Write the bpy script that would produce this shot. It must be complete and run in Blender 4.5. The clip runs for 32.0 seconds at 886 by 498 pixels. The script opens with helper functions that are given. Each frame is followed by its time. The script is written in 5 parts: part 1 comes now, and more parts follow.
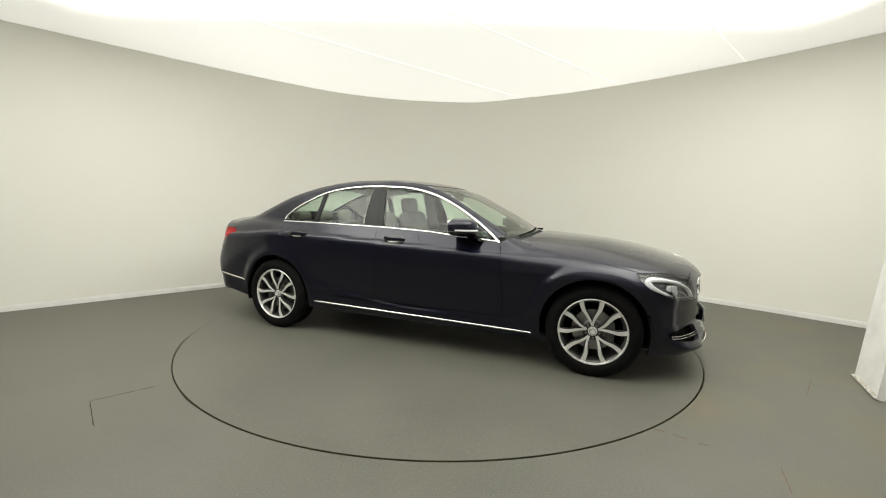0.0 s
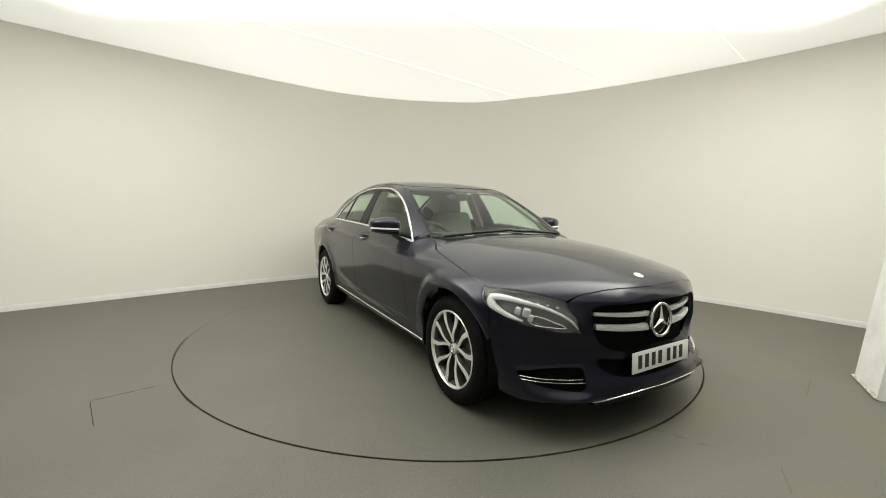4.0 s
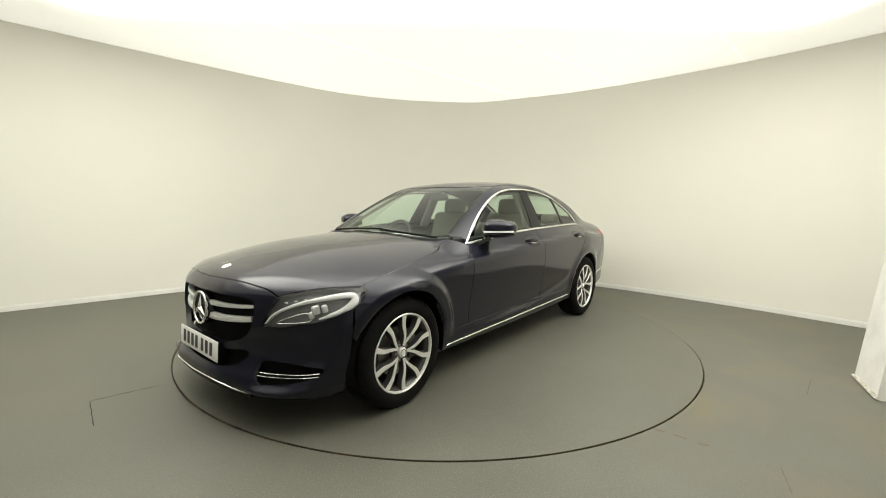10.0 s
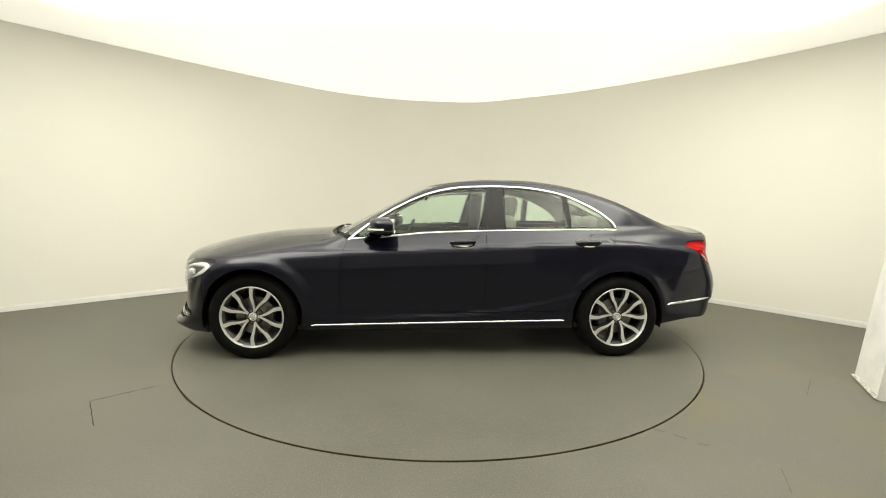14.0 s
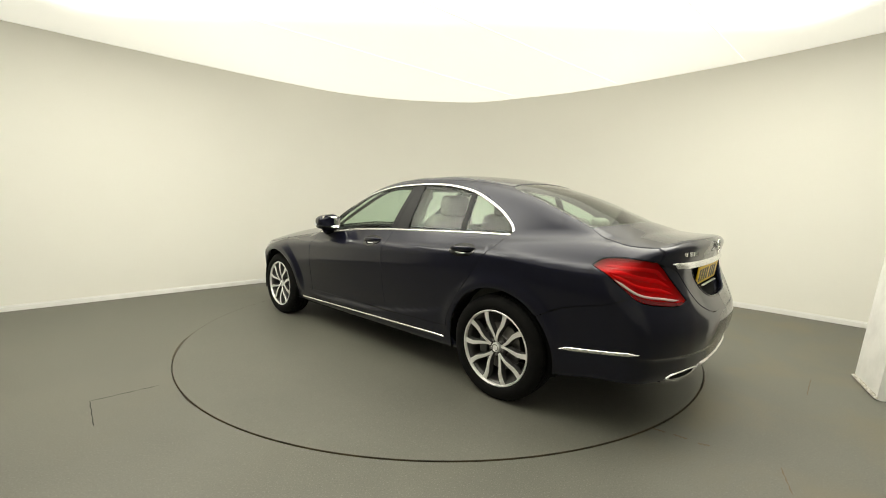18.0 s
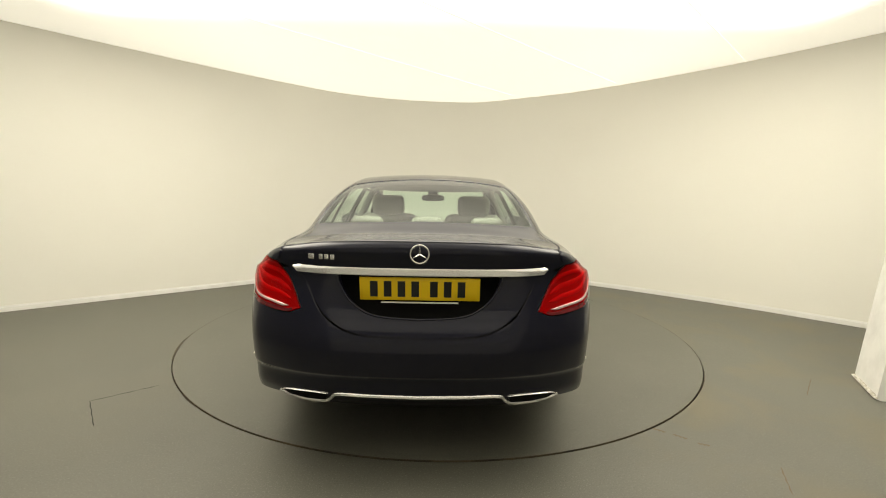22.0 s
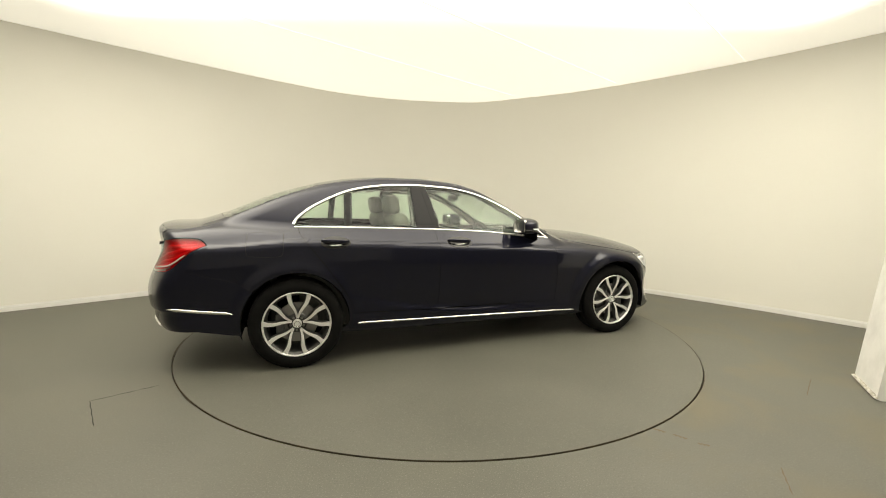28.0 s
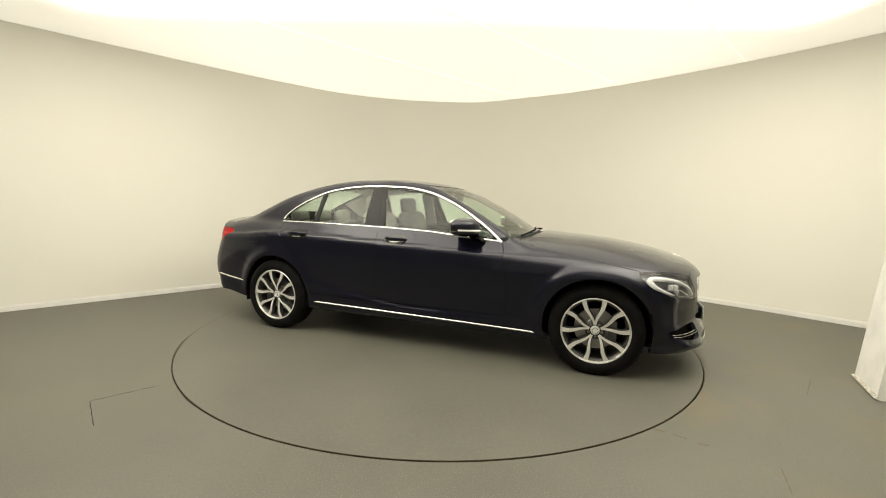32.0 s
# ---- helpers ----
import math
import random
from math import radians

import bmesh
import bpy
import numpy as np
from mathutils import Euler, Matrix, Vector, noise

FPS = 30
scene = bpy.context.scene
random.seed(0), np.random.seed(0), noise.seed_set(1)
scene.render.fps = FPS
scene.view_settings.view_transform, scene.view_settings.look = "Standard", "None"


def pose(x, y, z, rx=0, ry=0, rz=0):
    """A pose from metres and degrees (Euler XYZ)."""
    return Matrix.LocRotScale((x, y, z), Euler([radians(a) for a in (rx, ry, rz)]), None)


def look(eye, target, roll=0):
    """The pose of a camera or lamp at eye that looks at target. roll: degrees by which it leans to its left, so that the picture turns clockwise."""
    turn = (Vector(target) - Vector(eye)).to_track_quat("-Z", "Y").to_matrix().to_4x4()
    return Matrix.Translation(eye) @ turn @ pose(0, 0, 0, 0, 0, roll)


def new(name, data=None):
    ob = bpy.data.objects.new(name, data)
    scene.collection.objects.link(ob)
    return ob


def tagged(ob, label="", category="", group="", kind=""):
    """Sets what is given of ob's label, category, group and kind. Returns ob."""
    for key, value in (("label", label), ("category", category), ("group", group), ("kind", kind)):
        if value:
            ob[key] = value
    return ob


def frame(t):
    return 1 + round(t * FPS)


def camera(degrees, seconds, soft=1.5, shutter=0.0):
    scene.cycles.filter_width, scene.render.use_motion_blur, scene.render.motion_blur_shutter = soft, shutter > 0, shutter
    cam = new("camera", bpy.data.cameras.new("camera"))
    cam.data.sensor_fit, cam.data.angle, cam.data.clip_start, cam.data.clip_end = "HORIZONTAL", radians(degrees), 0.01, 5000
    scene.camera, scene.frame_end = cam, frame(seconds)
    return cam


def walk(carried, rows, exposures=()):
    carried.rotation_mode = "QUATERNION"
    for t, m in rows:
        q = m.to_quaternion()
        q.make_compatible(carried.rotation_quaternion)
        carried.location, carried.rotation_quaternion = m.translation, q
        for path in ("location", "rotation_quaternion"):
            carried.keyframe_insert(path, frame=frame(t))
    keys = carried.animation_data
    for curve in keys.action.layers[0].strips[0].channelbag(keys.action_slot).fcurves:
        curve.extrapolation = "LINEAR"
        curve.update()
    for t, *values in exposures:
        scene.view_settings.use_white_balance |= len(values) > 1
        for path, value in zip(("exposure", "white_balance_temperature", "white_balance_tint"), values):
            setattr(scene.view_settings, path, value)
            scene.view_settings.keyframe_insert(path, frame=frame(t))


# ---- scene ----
SECONDS = 32.0
cam = camera(94.46, SECONDS, soft=1.0)
EYE = Vector((0.0, -4.065, 1.183))
AIM = look(EYE, EYE + Vector((0.00562, 0.99461, -0.10355)), 1.0)
# the clip's camera slowly brightens and warms its picture
walk(cam, [(0.0, AIM), (SECONDS, AIM)],
     exposures=[(0.0, -0.12, 6500, 8), (6.0, -0.12, 6500, 8), (9.0, 0.0, 6650, 6),
                (13.0, 0.15, 6950, 6), (18.0, 0.04, 6900, 6), (20.0, 0.17, 7000, 6), (21.0, 0.22, 7050, 6),
                (22.0, 0.03, 7350, 8), (23.0, 0.08, 7350, 8), (25.0, -0.02, 7350, 8), (28.0, 0.0, 7350, 8), (32.0, 0.02, 7350, 8)])

# ---- world and light: a closed booth, lit by emission graded over its stretch ceiling ----
world = bpy.data.worlds.new("world")
scene.world = world
world.use_nodes = True
world.node_tree.nodes["Background"].inputs["Color"].default_value = (0.02, 0.02, 0.02, 1)
world.node_tree.nodes["Background"].inputs["Strength"].default_value = 0.3


# ---- materials ----
def mat(name, color=(0.5, 0.5, 0.5), rough=0.5, metal=0.0, coat=0.0, spec=0.5):
    m = bpy.data.materials.new(name)
    m.use_nodes = True
    b = m.node_tree.nodes["Principled BSDF"]
    b.inputs["Base Color"].default_value = (*color, 1)
    b.inputs["Roughness"].default_value = rough
    b.inputs["Metallic"].default_value = metal
    b.inputs["Coat Weight"].default_value = coat
    b.inputs["Coat Roughness"].default_value = 0.03
    b.inputs["Specular IOR Level"].default_value = spec
    return m


def node(m, kind, **values):
    n = m.node_tree.nodes.new(kind)
    for key, value in values.items():
        n.inputs[key].default_value = value
    return n


def link(m, a, b):
    m.node_tree.links.new(a, b)


def bsdf(m):
    return m.node_tree.nodes["Principled BSDF"]


def noisy(m, scale, low, high, color_a, color_b, detail=6.0, rough=None, bump=0.0, bump_scale=None):
    """Colour between two tones by noise, roughness and fine relief with it."""
    coord = m.node_tree.nodes.new("ShaderNodeTexCoord")
    n = node(m, "ShaderNodeTexNoise", Scale=scale, Detail=detail, Roughness=0.6)
    link(m, coord.outputs["Object"], n.inputs["Vector"])
    ramp = m.node_tree.nodes.new("ShaderNodeValToRGB")
    ramp.color_ramp.elements[0].position, ramp.color_ramp.elements[1].position = low, high
    ramp.color_ramp.elements[0].color, ramp.color_ramp.elements[1].color = (*color_a, 1), (*color_b, 1)
    link(m, n.outputs["Fac"], ramp.inputs["Fac"])
    link(m, ramp.outputs["Color"], bsdf(m).inputs["Base Color"])
    if rough:
        r = node(m, "ShaderNodeMapRange")
        r.inputs["To Min"].default_value, r.inputs["To Max"].default_value = rough
        link(m, n.outputs["Fac"], r.inputs["Value"])
        link(m, r.outputs["Result"], bsdf(m).inputs["Roughness"])
    if bump:
        n2 = node(m, "ShaderNodeTexNoise", Scale=bump_scale or scale * 8, Detail=4.0)
        link(m, coord.outputs["Object"], n2.inputs["Vector"])
        b = node(m, "ShaderNodeBump", Strength=bump, Distance=0.002)
        link(m, n2.outputs["Fac"], b.inputs["Height"])
        link(m, b.outputs["Normal"], bsdf(m).inputs["Normal"])
    return ramp


def speckled(m, ramp, coord_scale, amount, tint, shift=(0, 0, 0)):
    """Fine flecks over the tone of a ramp."""
    coord = m.node_tree.nodes.new("ShaderNodeTexCoord")
    v = node(m, "ShaderNodeTexNoise", Scale=coord_scale, Detail=2.0, Roughness=0.7)
    move = node(m, "ShaderNodeMapping", Location=shift)
    link(m, coord.outputs["Object"], move.inputs["Vector"])
    link(m, move.outputs["Vector"], v.inputs["Vector"])
    r = node(m, "ShaderNodeMapRange")
    for key, value in (("From Min", 0.56), ("From Max", 0.72), ("To Min", 0.0), ("To Max", amount)):
        r.inputs[key].default_value = value
    link(m, v.outputs["Fac"], r.inputs["Value"])
    mix = m.node_tree.nodes.new("ShaderNodeMix")
    mix.data_type = "RGBA"
    link(m, r.outputs["Result"], mix.inputs["Factor"])
    link(m, ramp.outputs[0] if ramp.bl_idname == "ShaderNodeValToRGB" else ramp.outputs["Result"], mix.inputs["A"])
    mix.inputs["B"].default_value = (*tint, 1)
    link(m, mix.outputs["Result"], bsdf(m).inputs["Base Color"])
    return mix


WALL = mat("wall_paint", rough=0.6, spec=0.3)
noisy(WALL, 0.7, 0.3, 0.7, (0.865, 0.845, 0.775), (0.885, 0.868, 0.80), rough=(0.55, 0.7), bump=0.12, bump_scale=60)
# tones of the unseen rear walls, chosen for what the car reflects
DIM_WALL = mat("dark_grey_wall", rough=0.7)
noisy(DIM_WALL, 1.0, 0.3, 0.7, (0.19, 0.187, 0.175), (0.22, 0.217, 0.205))
PALE_GREY = mat("pale_grey_wall", rough=0.7)
noisy(PALE_GREY, 1.0, 0.3, 0.7, (0.46, 0.455, 0.43), (0.52, 0.515, 0.485))
SKIRT = mat("skirting_white", rough=0.4)
noisy(SKIRT, 5, 0.3, 0.7, (0.78, 0.77, 0.74), (0.84, 0.83, 0.8))
PLASTER = mat("white_board", rough=0.6)
noisy(PLASTER, 6, 0.35, 0.65, (0.74, 0.73, 0.70), (0.84, 0.83, 0.80), bump=0.4, bump_scale=30)
TORN = mat("torn_plaster", rough=0.9)
noisy(TORN, 45, 0.35, 0.6, (0.42, 0.38, 0.30), (0.8, 0.78, 0.72), bump=0.9, bump_scale=90)


def floor_vinyl(name, stains):
    m = mat(name, rough=0.5)
    ramp = noisy(m, 1.1, 0.3, 0.72, (0.095, 0.0935, 0.075), (0.126, 0.124, 0.101), rough=(0.46, 0.58), bump=0.12, bump_scale=260)
    mix = speckled(m, ramp, 125, 0.5 if stains else 0.3, (0.25, 0.246, 0.21))
    mix = speckled(m, mix, 150, 0.5 if stains else 0.35, (0.035, 0.034, 0.028), (3.1, 1.7, 0.4))
    if stains:
        # tan water stains where the floor is walked on, and dark grime
        coord = m.node_tree.nodes.new("ShaderNodeTexCoord")
        n = node(m, "ShaderNodeTexNoise", Scale=1.5, Detail=6.0, Roughness=0.6, Distortion=0.5)
        link(m, coord.outputs["Object"], n.inputs["Vector"])
        r = node(m, "ShaderNodeMapRange")
        for key, value in (("From Min", 0.48), ("From Max", 0.66), ("To Min", 0.0), ("To Max", 0.55)):
            r.inputs[key].default_value = value
        link(m, n.outputs["Fac"], r.inputs["Value"])
        sep = m.node_tree.nodes.new("ShaderNodeSeparateXYZ")
        link(m, coord.outputs["Object"], sep.inputs["Vector"])
        g = node(m, "ShaderNodeMapRange")
        for key, value in (("From Min", 0.3), ("From Max", 1.6), ("To Min", 0.12), ("To Max", 1.0)):
            g.inputs[key].default_value = value
        link(m, sep.outputs["X"], g.inputs["Value"])
        k = m.node_tree.nodes.new("ShaderNodeMath")
        k.operation = "MULTIPLY"
        link(m, r.outputs["Result"], k.inputs[0])
        link(m, g.outputs["Result"], k.inputs[1])
        tan = m.node_tree.nodes.new("ShaderNodeMix")
        tan.data_type = "RGBA"
        link(m, k.outputs[0], tan.inputs["Factor"])
        link(m, mix.outputs["Result"], tan.inputs["A"])
        tan.inputs["B"].default_value = (0.150, 0.127, 0.074, 1)
        link(m, tan.outputs["Result"], bsdf(m).inputs["Base Color"])
    return m


FLOOR = floor_vinyl("floor_vinyl", True)
DISC = floor_vinyl("turntable_vinyl", False)
EDGE = mat("worn_brown_edge", rough=0.8)
noisy(EDGE, 5, 0.35, 0.65, (0.022, 0.018, 0.012), (0.10, 0.075, 0.042))
GAP = mat("dark_gap", (0.012, 0.011, 0.009), 0.8)

PAINT = mat("navy_metallic_paint", (0.006, 0.0075, 0.019), 0.40, 0.5, 1.0)
bsdf(PAINT).inputs["Specular IOR Level"].default_value = 0.12
bsdf(PAINT).inputs["Coat Roughness"].default_value = 0.035
bsdf(PAINT).inputs["Coat IOR"].default_value = 1.42
flake = node(PAINT, "ShaderNodeTexNoise", Scale=900.0, Detail=1.0)
fr = PAINT.node_tree.nodes.new("ShaderNodeValToRGB")
fr.color_ramp.elements[0].position, fr.color_ramp.elements[1].position = 0.4, 0.75
fr.color_ramp.elements[0].color, fr.color_ramp.elements[1].color = (0.0034, 0.0038, 0.0115, 1), (0.0095, 0.0105, 0.029, 1)
fc = PAINT.node_tree.nodes.new("ShaderNodeTexCoord")
link(PAINT, fc.outputs["Object"], flake.inputs["Vector"])
link(PAINT, flake.outputs["Fac"], fr.inputs["Fac"])
link(PAINT, fr.outputs["Color"], bsdf(PAINT).inputs["Base Color"])
CHROME = mat("chrome", (0.88, 0.88, 0.87), 0.2, 0.92)
SILVER = mat("machined_alloy", (0.88, 0.87, 0.85), 0.36, 0.5)
SILVER_BAR = mat("satin_silver", (0.88, 0.88, 0.87), 0.3, 0.4)
DARK_ALLOY = mat("grey_alloy_pocket", (0.085, 0.083, 0.08), 0.42, 0.6)
RUBBER = mat("tyre_rubber", (0.016, 0.016, 0.016), 0.72, spec=0.1)
noisy(RUBBER, 14, 0.3, 0.7, (0.005, 0.005, 0.005), (0.0095, 0.009, 0.0085), rough=(0.66, 0.84), bump=0.25, bump_scale=120)
BLACK = mat("black_plastic", (0.008, 0.008, 0.009), 0.42, spec=0.25)
GLOSS_BLACK = mat("gloss_black", (0.004, 0.004, 0.005), 0.08)
MATTE = mat("underbody_black", (0.004, 0.004, 0.004), 0.9, spec=0.15)
STEEL = mat("brake_steel", (0.32, 0.31, 0.3), 0.4, 1.0)
IRON = mat("caliper_grey", (0.14, 0.14, 0.14), 0.5, 0.6)
LEATHER = mat("pale_leather", rough=0.5)
noisy(LEATHER, 18, 0.3, 0.7, (0.23, 0.218, 0.188), (0.30, 0.286, 0.25), rough=(0.42, 0.55), bump=0.25, bump_scale=240)
TRIM_DARK = mat("dark_trim", (0.03, 0.031, 0.032), 0.55)
TRIM_PALE = mat("pale_trim", (0.15, 0.145, 0.13), 0.7)
HEADLINER = mat("headliner", (0.26, 0.255, 0.235), 0.85)
PLATE_WHITE = mat("plate_white", (0.86, 0.86, 0.84), 0.35)
PLATE_YELLOW = mat("plate_yellow", (0.90, 0.60, 0.012), 0.35)
INK = mat("plate_black", (0.01, 0.01, 0.01), 0.4)
RED = mat("red_lens", (0.55, 0.018, 0.036), 0.35)
RED_DARK = mat("dark_red_lens", (0.13, 0.004, 0.008), 0.1, 0, 1.0)
RED_BRIGHT = mat("bright_red_tube", (0.85, 0.06, 0.10), 0.3)
CLEAR_STRIP = mat("clear_lens_strip", (0.62, 0.44, 0.44), 0.2, 0.2, 0.3)
LAMP_BOWL = mat("lamp_housing", (0.24, 0.24, 0.25), 0.35, 0.5)
LAMP_GREY = mat("lamp_reflector", (0.82, 0.82, 0.83), 0.28, 0.55)
LAMP_WHITE = mat("lamp_light_guide", (0.88, 0.88, 0.88), 0.3, 0.0)
MIRROR = mat("mirror_glass", (0.9, 0.9, 0.9), 0.02, 1.0)


def glass(name, tint, gloss=1.0):
    """Thin pane: clear by its tint, with a Fresnel gloss."""
    m = bpy.data.materials.new(name)
    m.use_nodes = True
    nt = m.node_tree
    nt.nodes.clear()
    out = nt.nodes.new("ShaderNodeOutputMaterial")
    mix = nt.nodes.new("ShaderNodeMixShader")
    clear = nt.nodes.new("ShaderNodeBsdfTransparent")
    clear.inputs["Color"].default_value = (*tint, 1)
    shine = nt.nodes.new("ShaderNodeBsdfGlossy")
    shine.inputs["Roughness"].default_value = 0.015
    shine.inputs["Color"].default_value = (gloss, gloss, gloss, 1)
    # Schlick's gloss, alike from both sides of the pane
    lw = nt.nodes.new("ShaderNodeLayerWeight")
    lw.inputs["Blend"].default_value = 0.5
    power = nt.nodes.new("ShaderNodeMath")
    power.operation, power.inputs[1].default_value = "POWER", 5.0
    nt.links.new(lw.outputs["Facing"], power.inputs[0])
    fac = nt.nodes.new("ShaderNodeMath")
    fac.operation = "MULTIPLY_ADD"
    fac.inputs[1].default_value, fac.inputs[2].default_value = 0.95, 0.034
    nt.links.new(power.outputs[0], fac.inputs[0])
    nt.links.new(fac.outputs[0], mix.inputs["Fac"])
    nt.links.new(clear.outputs["BSDF"], mix.inputs[1])
    nt.links.new(shine.outputs["BSDF"], mix.inputs[2])
    nt.links.new(mix.outputs["Shader"], out.inputs["Surface"])
    return m


GLASS = glass("green_tinted_glass", (0.78, 0.89, 0.81))
RED_GLASS = glass("red_lens_glass", (0.80, 0.055, 0.085), 0.7)
GLASS_CLEAR = glass("clear_lamp_glass", (0.93, 0.94, 0.95))


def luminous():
    """Stretch ceiling: its falloff of light is put into emission graded by position."""
    m = bpy.data.materials.new("graded_glow_fabric")
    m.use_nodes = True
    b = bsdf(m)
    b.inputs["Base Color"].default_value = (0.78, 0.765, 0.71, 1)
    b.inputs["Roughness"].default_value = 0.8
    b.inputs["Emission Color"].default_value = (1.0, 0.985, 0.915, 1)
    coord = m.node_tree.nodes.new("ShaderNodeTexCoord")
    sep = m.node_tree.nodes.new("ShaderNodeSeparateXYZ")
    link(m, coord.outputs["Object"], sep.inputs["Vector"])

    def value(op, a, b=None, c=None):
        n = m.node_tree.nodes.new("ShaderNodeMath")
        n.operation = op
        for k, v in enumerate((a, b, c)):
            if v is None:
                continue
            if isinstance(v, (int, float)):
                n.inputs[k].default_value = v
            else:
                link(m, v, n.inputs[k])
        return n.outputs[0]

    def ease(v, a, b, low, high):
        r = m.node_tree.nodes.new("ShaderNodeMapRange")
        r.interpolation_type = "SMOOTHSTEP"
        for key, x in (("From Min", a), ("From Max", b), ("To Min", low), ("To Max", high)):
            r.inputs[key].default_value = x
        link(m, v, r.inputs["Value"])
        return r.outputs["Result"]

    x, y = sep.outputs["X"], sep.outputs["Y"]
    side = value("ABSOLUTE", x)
    # bounced light put in as a faint glow, thinning towards the far wall
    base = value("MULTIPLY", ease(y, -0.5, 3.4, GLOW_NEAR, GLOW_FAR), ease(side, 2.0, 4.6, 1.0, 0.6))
    # assumed lamp field across the camera's half, mostly unseen, put into the emission
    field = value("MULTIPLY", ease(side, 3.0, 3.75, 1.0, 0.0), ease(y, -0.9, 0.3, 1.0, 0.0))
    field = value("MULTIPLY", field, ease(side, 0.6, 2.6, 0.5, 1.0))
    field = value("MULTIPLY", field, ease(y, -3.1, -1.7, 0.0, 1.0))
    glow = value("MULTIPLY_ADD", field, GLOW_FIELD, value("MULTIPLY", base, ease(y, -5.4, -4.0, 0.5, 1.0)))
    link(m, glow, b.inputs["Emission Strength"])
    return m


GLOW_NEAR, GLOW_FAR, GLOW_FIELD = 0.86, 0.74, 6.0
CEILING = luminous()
SEAM = mat("ceiling_seam", (0.8, 0.78, 0.72), 0.8)
# glow put into the seams so they don't read dark on the ceiling
bsdf(SEAM).inputs["Emission Color"].default_value = (1.0, 0.97, 0.88, 1)
bsdf(SEAM).inputs["Emission Strength"].default_value = 0.7


# ---- mesh helpers ----
def mesh_from(name, verts, faces, material, smooth=True):
    me = bpy.data.meshes.new(name)
    me.from_pydata([tuple(v) for v in verts], [], [tuple(f) for f in faces])
    me.materials.append(material)
    if smooth:
        me.shade_smooth()
    me.update()
    return me


def bm_mesh(name, bm, material, smooth=True, angle=40):
    bmesh.ops.recalc_face_normals(bm, faces=bm.faces[:])
    me = bpy.data.meshes.new(name)
    bm.to_mesh(me)
    bm.free()
    me.materials.append(material)
    if smooth:
        me.shade_smooth()
        me.set_sharp_from_angle(angle=radians(angle))
    return me


def part(name, bm, material, parent, label="", angle=40):
    """One mesh object under a thing or a part."""
    me = bm if isinstance(bm, bpy.types.Mesh) else bm_mesh(name, bm, material, True, angle)
    ob = new(name, me)
    ob.parent = parent
    if label:
        tagged(ob, label)
    return ob


def spline(points, step=None, n=None, closed=False):
    """Catmull-Rom through points of any dimension, resampled evenly."""
    p = np.array(points, float)
    if len(p) > 2:
        q = np.vstack([p[-1], p, p[0], p[1]]) if closed else np.vstack([2 * p[0] - p[1], p, 2 * p[-1] - p[-2]])
        out = []
        for i in range(1, len(q) - 2):
            a, b, c, d = q[i - 1:i + 3]
            t = np.linspace(0, 1, 16, endpoint=False)[:, None]
            out.append(0.5 * (2 * b + (c - a) * t + (2 * a - 5 * b + 4 * c - d) * t ** 2 + (3 * b - a - 3 * c + d) * t ** 3))
        p = np.vstack(out + [q[-2:-1]])
    s = np.r_[0, np.cumsum(np.linalg.norm(np.diff(p, axis=0), axis=1))]
    n = n or max(2, int(round(s[-1] / step)) + 1)
    return np.stack([np.interp(np.linspace(0, s[-1], n), s, p[:, k]) for k in range(p.shape[1])], 1)


def curve1(xs, ys):
    """A smooth curve through given values, as a quick table look-up."""
    xs, ys = np.array(xs, float), np.array(ys, float)
    d = np.diff(ys) / np.diff(xs)
    m = np.zeros(len(xs))
    m[1:-1] = np.where(d[:-1] * d[1:] > 0, 2 * d[:-1] * d[1:] / (d[:-1] + d[1:] + 1e-12), 0)
    m[0], m[-1] = d[0], d[-1]
    X = np.linspace(xs[0], xs[-1], 1500)
    i = np.clip(np.searchsorted(xs, X, side="right") - 1, 0, len(xs) - 2)
    h = xs[i + 1] - xs[i]
    t = (X - xs[i]) / h
    Y = (2 * t ** 3 - 3 * t ** 2 + 1) * ys[i] + (t ** 3 - 2 * t ** 2 + t) * h * m[i] + (3 * t ** 2 - 2 * t ** 3) * ys[i + 1] + (t ** 3 - t ** 2) * h * m[i + 1]
    lo, hi = (ys[1] - ys[0]) / (xs[1] - xs[0]), (ys[-1] - ys[-2]) / (xs[-1] - xs[-2])

    def f(x):
        x = np.asarray(x, float)
        return np.interp(x, X, Y) + np.minimum(x - xs[0], 0) * lo + np.maximum(x - xs[-1], 0) * hi
    return f


def box(bm, x0, x1, y0, y1, z0, z1, bevel=0.0, seg=2):
    r = bmesh.ops.create_cube(bm, size=1.0)
    for v in r["verts"]:
        v.co = Vector(((x0 + x1) / 2 + v.co.x * (x1 - x0), (y0 + y1) / 2 + v.co.y * (y1 - y0), (z0 + z1) / 2 + v.co.z * (z1 - z0)))
    if bevel:
        bmesh.ops.bevel(bm, geom=list({e for v in r["verts"] for e in v.link_edges}), offset=bevel, segments=seg, profile=0.5, affect="EDGES")
    return bm


# ---- the booth ----
HEIGHT = 2.97
WALL_PLAN = spline([(-6.4, -1.50), (-5.4, -0.57), (-4.55, 0.2), (-3.85, 0.87), (-3.0, 1.68), (-2.4, 2.2), (-1.63, 2.76), (-0.8, 3.08),
                    (0.0, 3.2), (0.64, 3.17), (1.25, 2.88), (2.0, 2.47), (2.7, 1.92), (3.3, 1.36), (3.85, 0.78), (4.42, 0.08), (4.9, -0.5)], step=0.12)


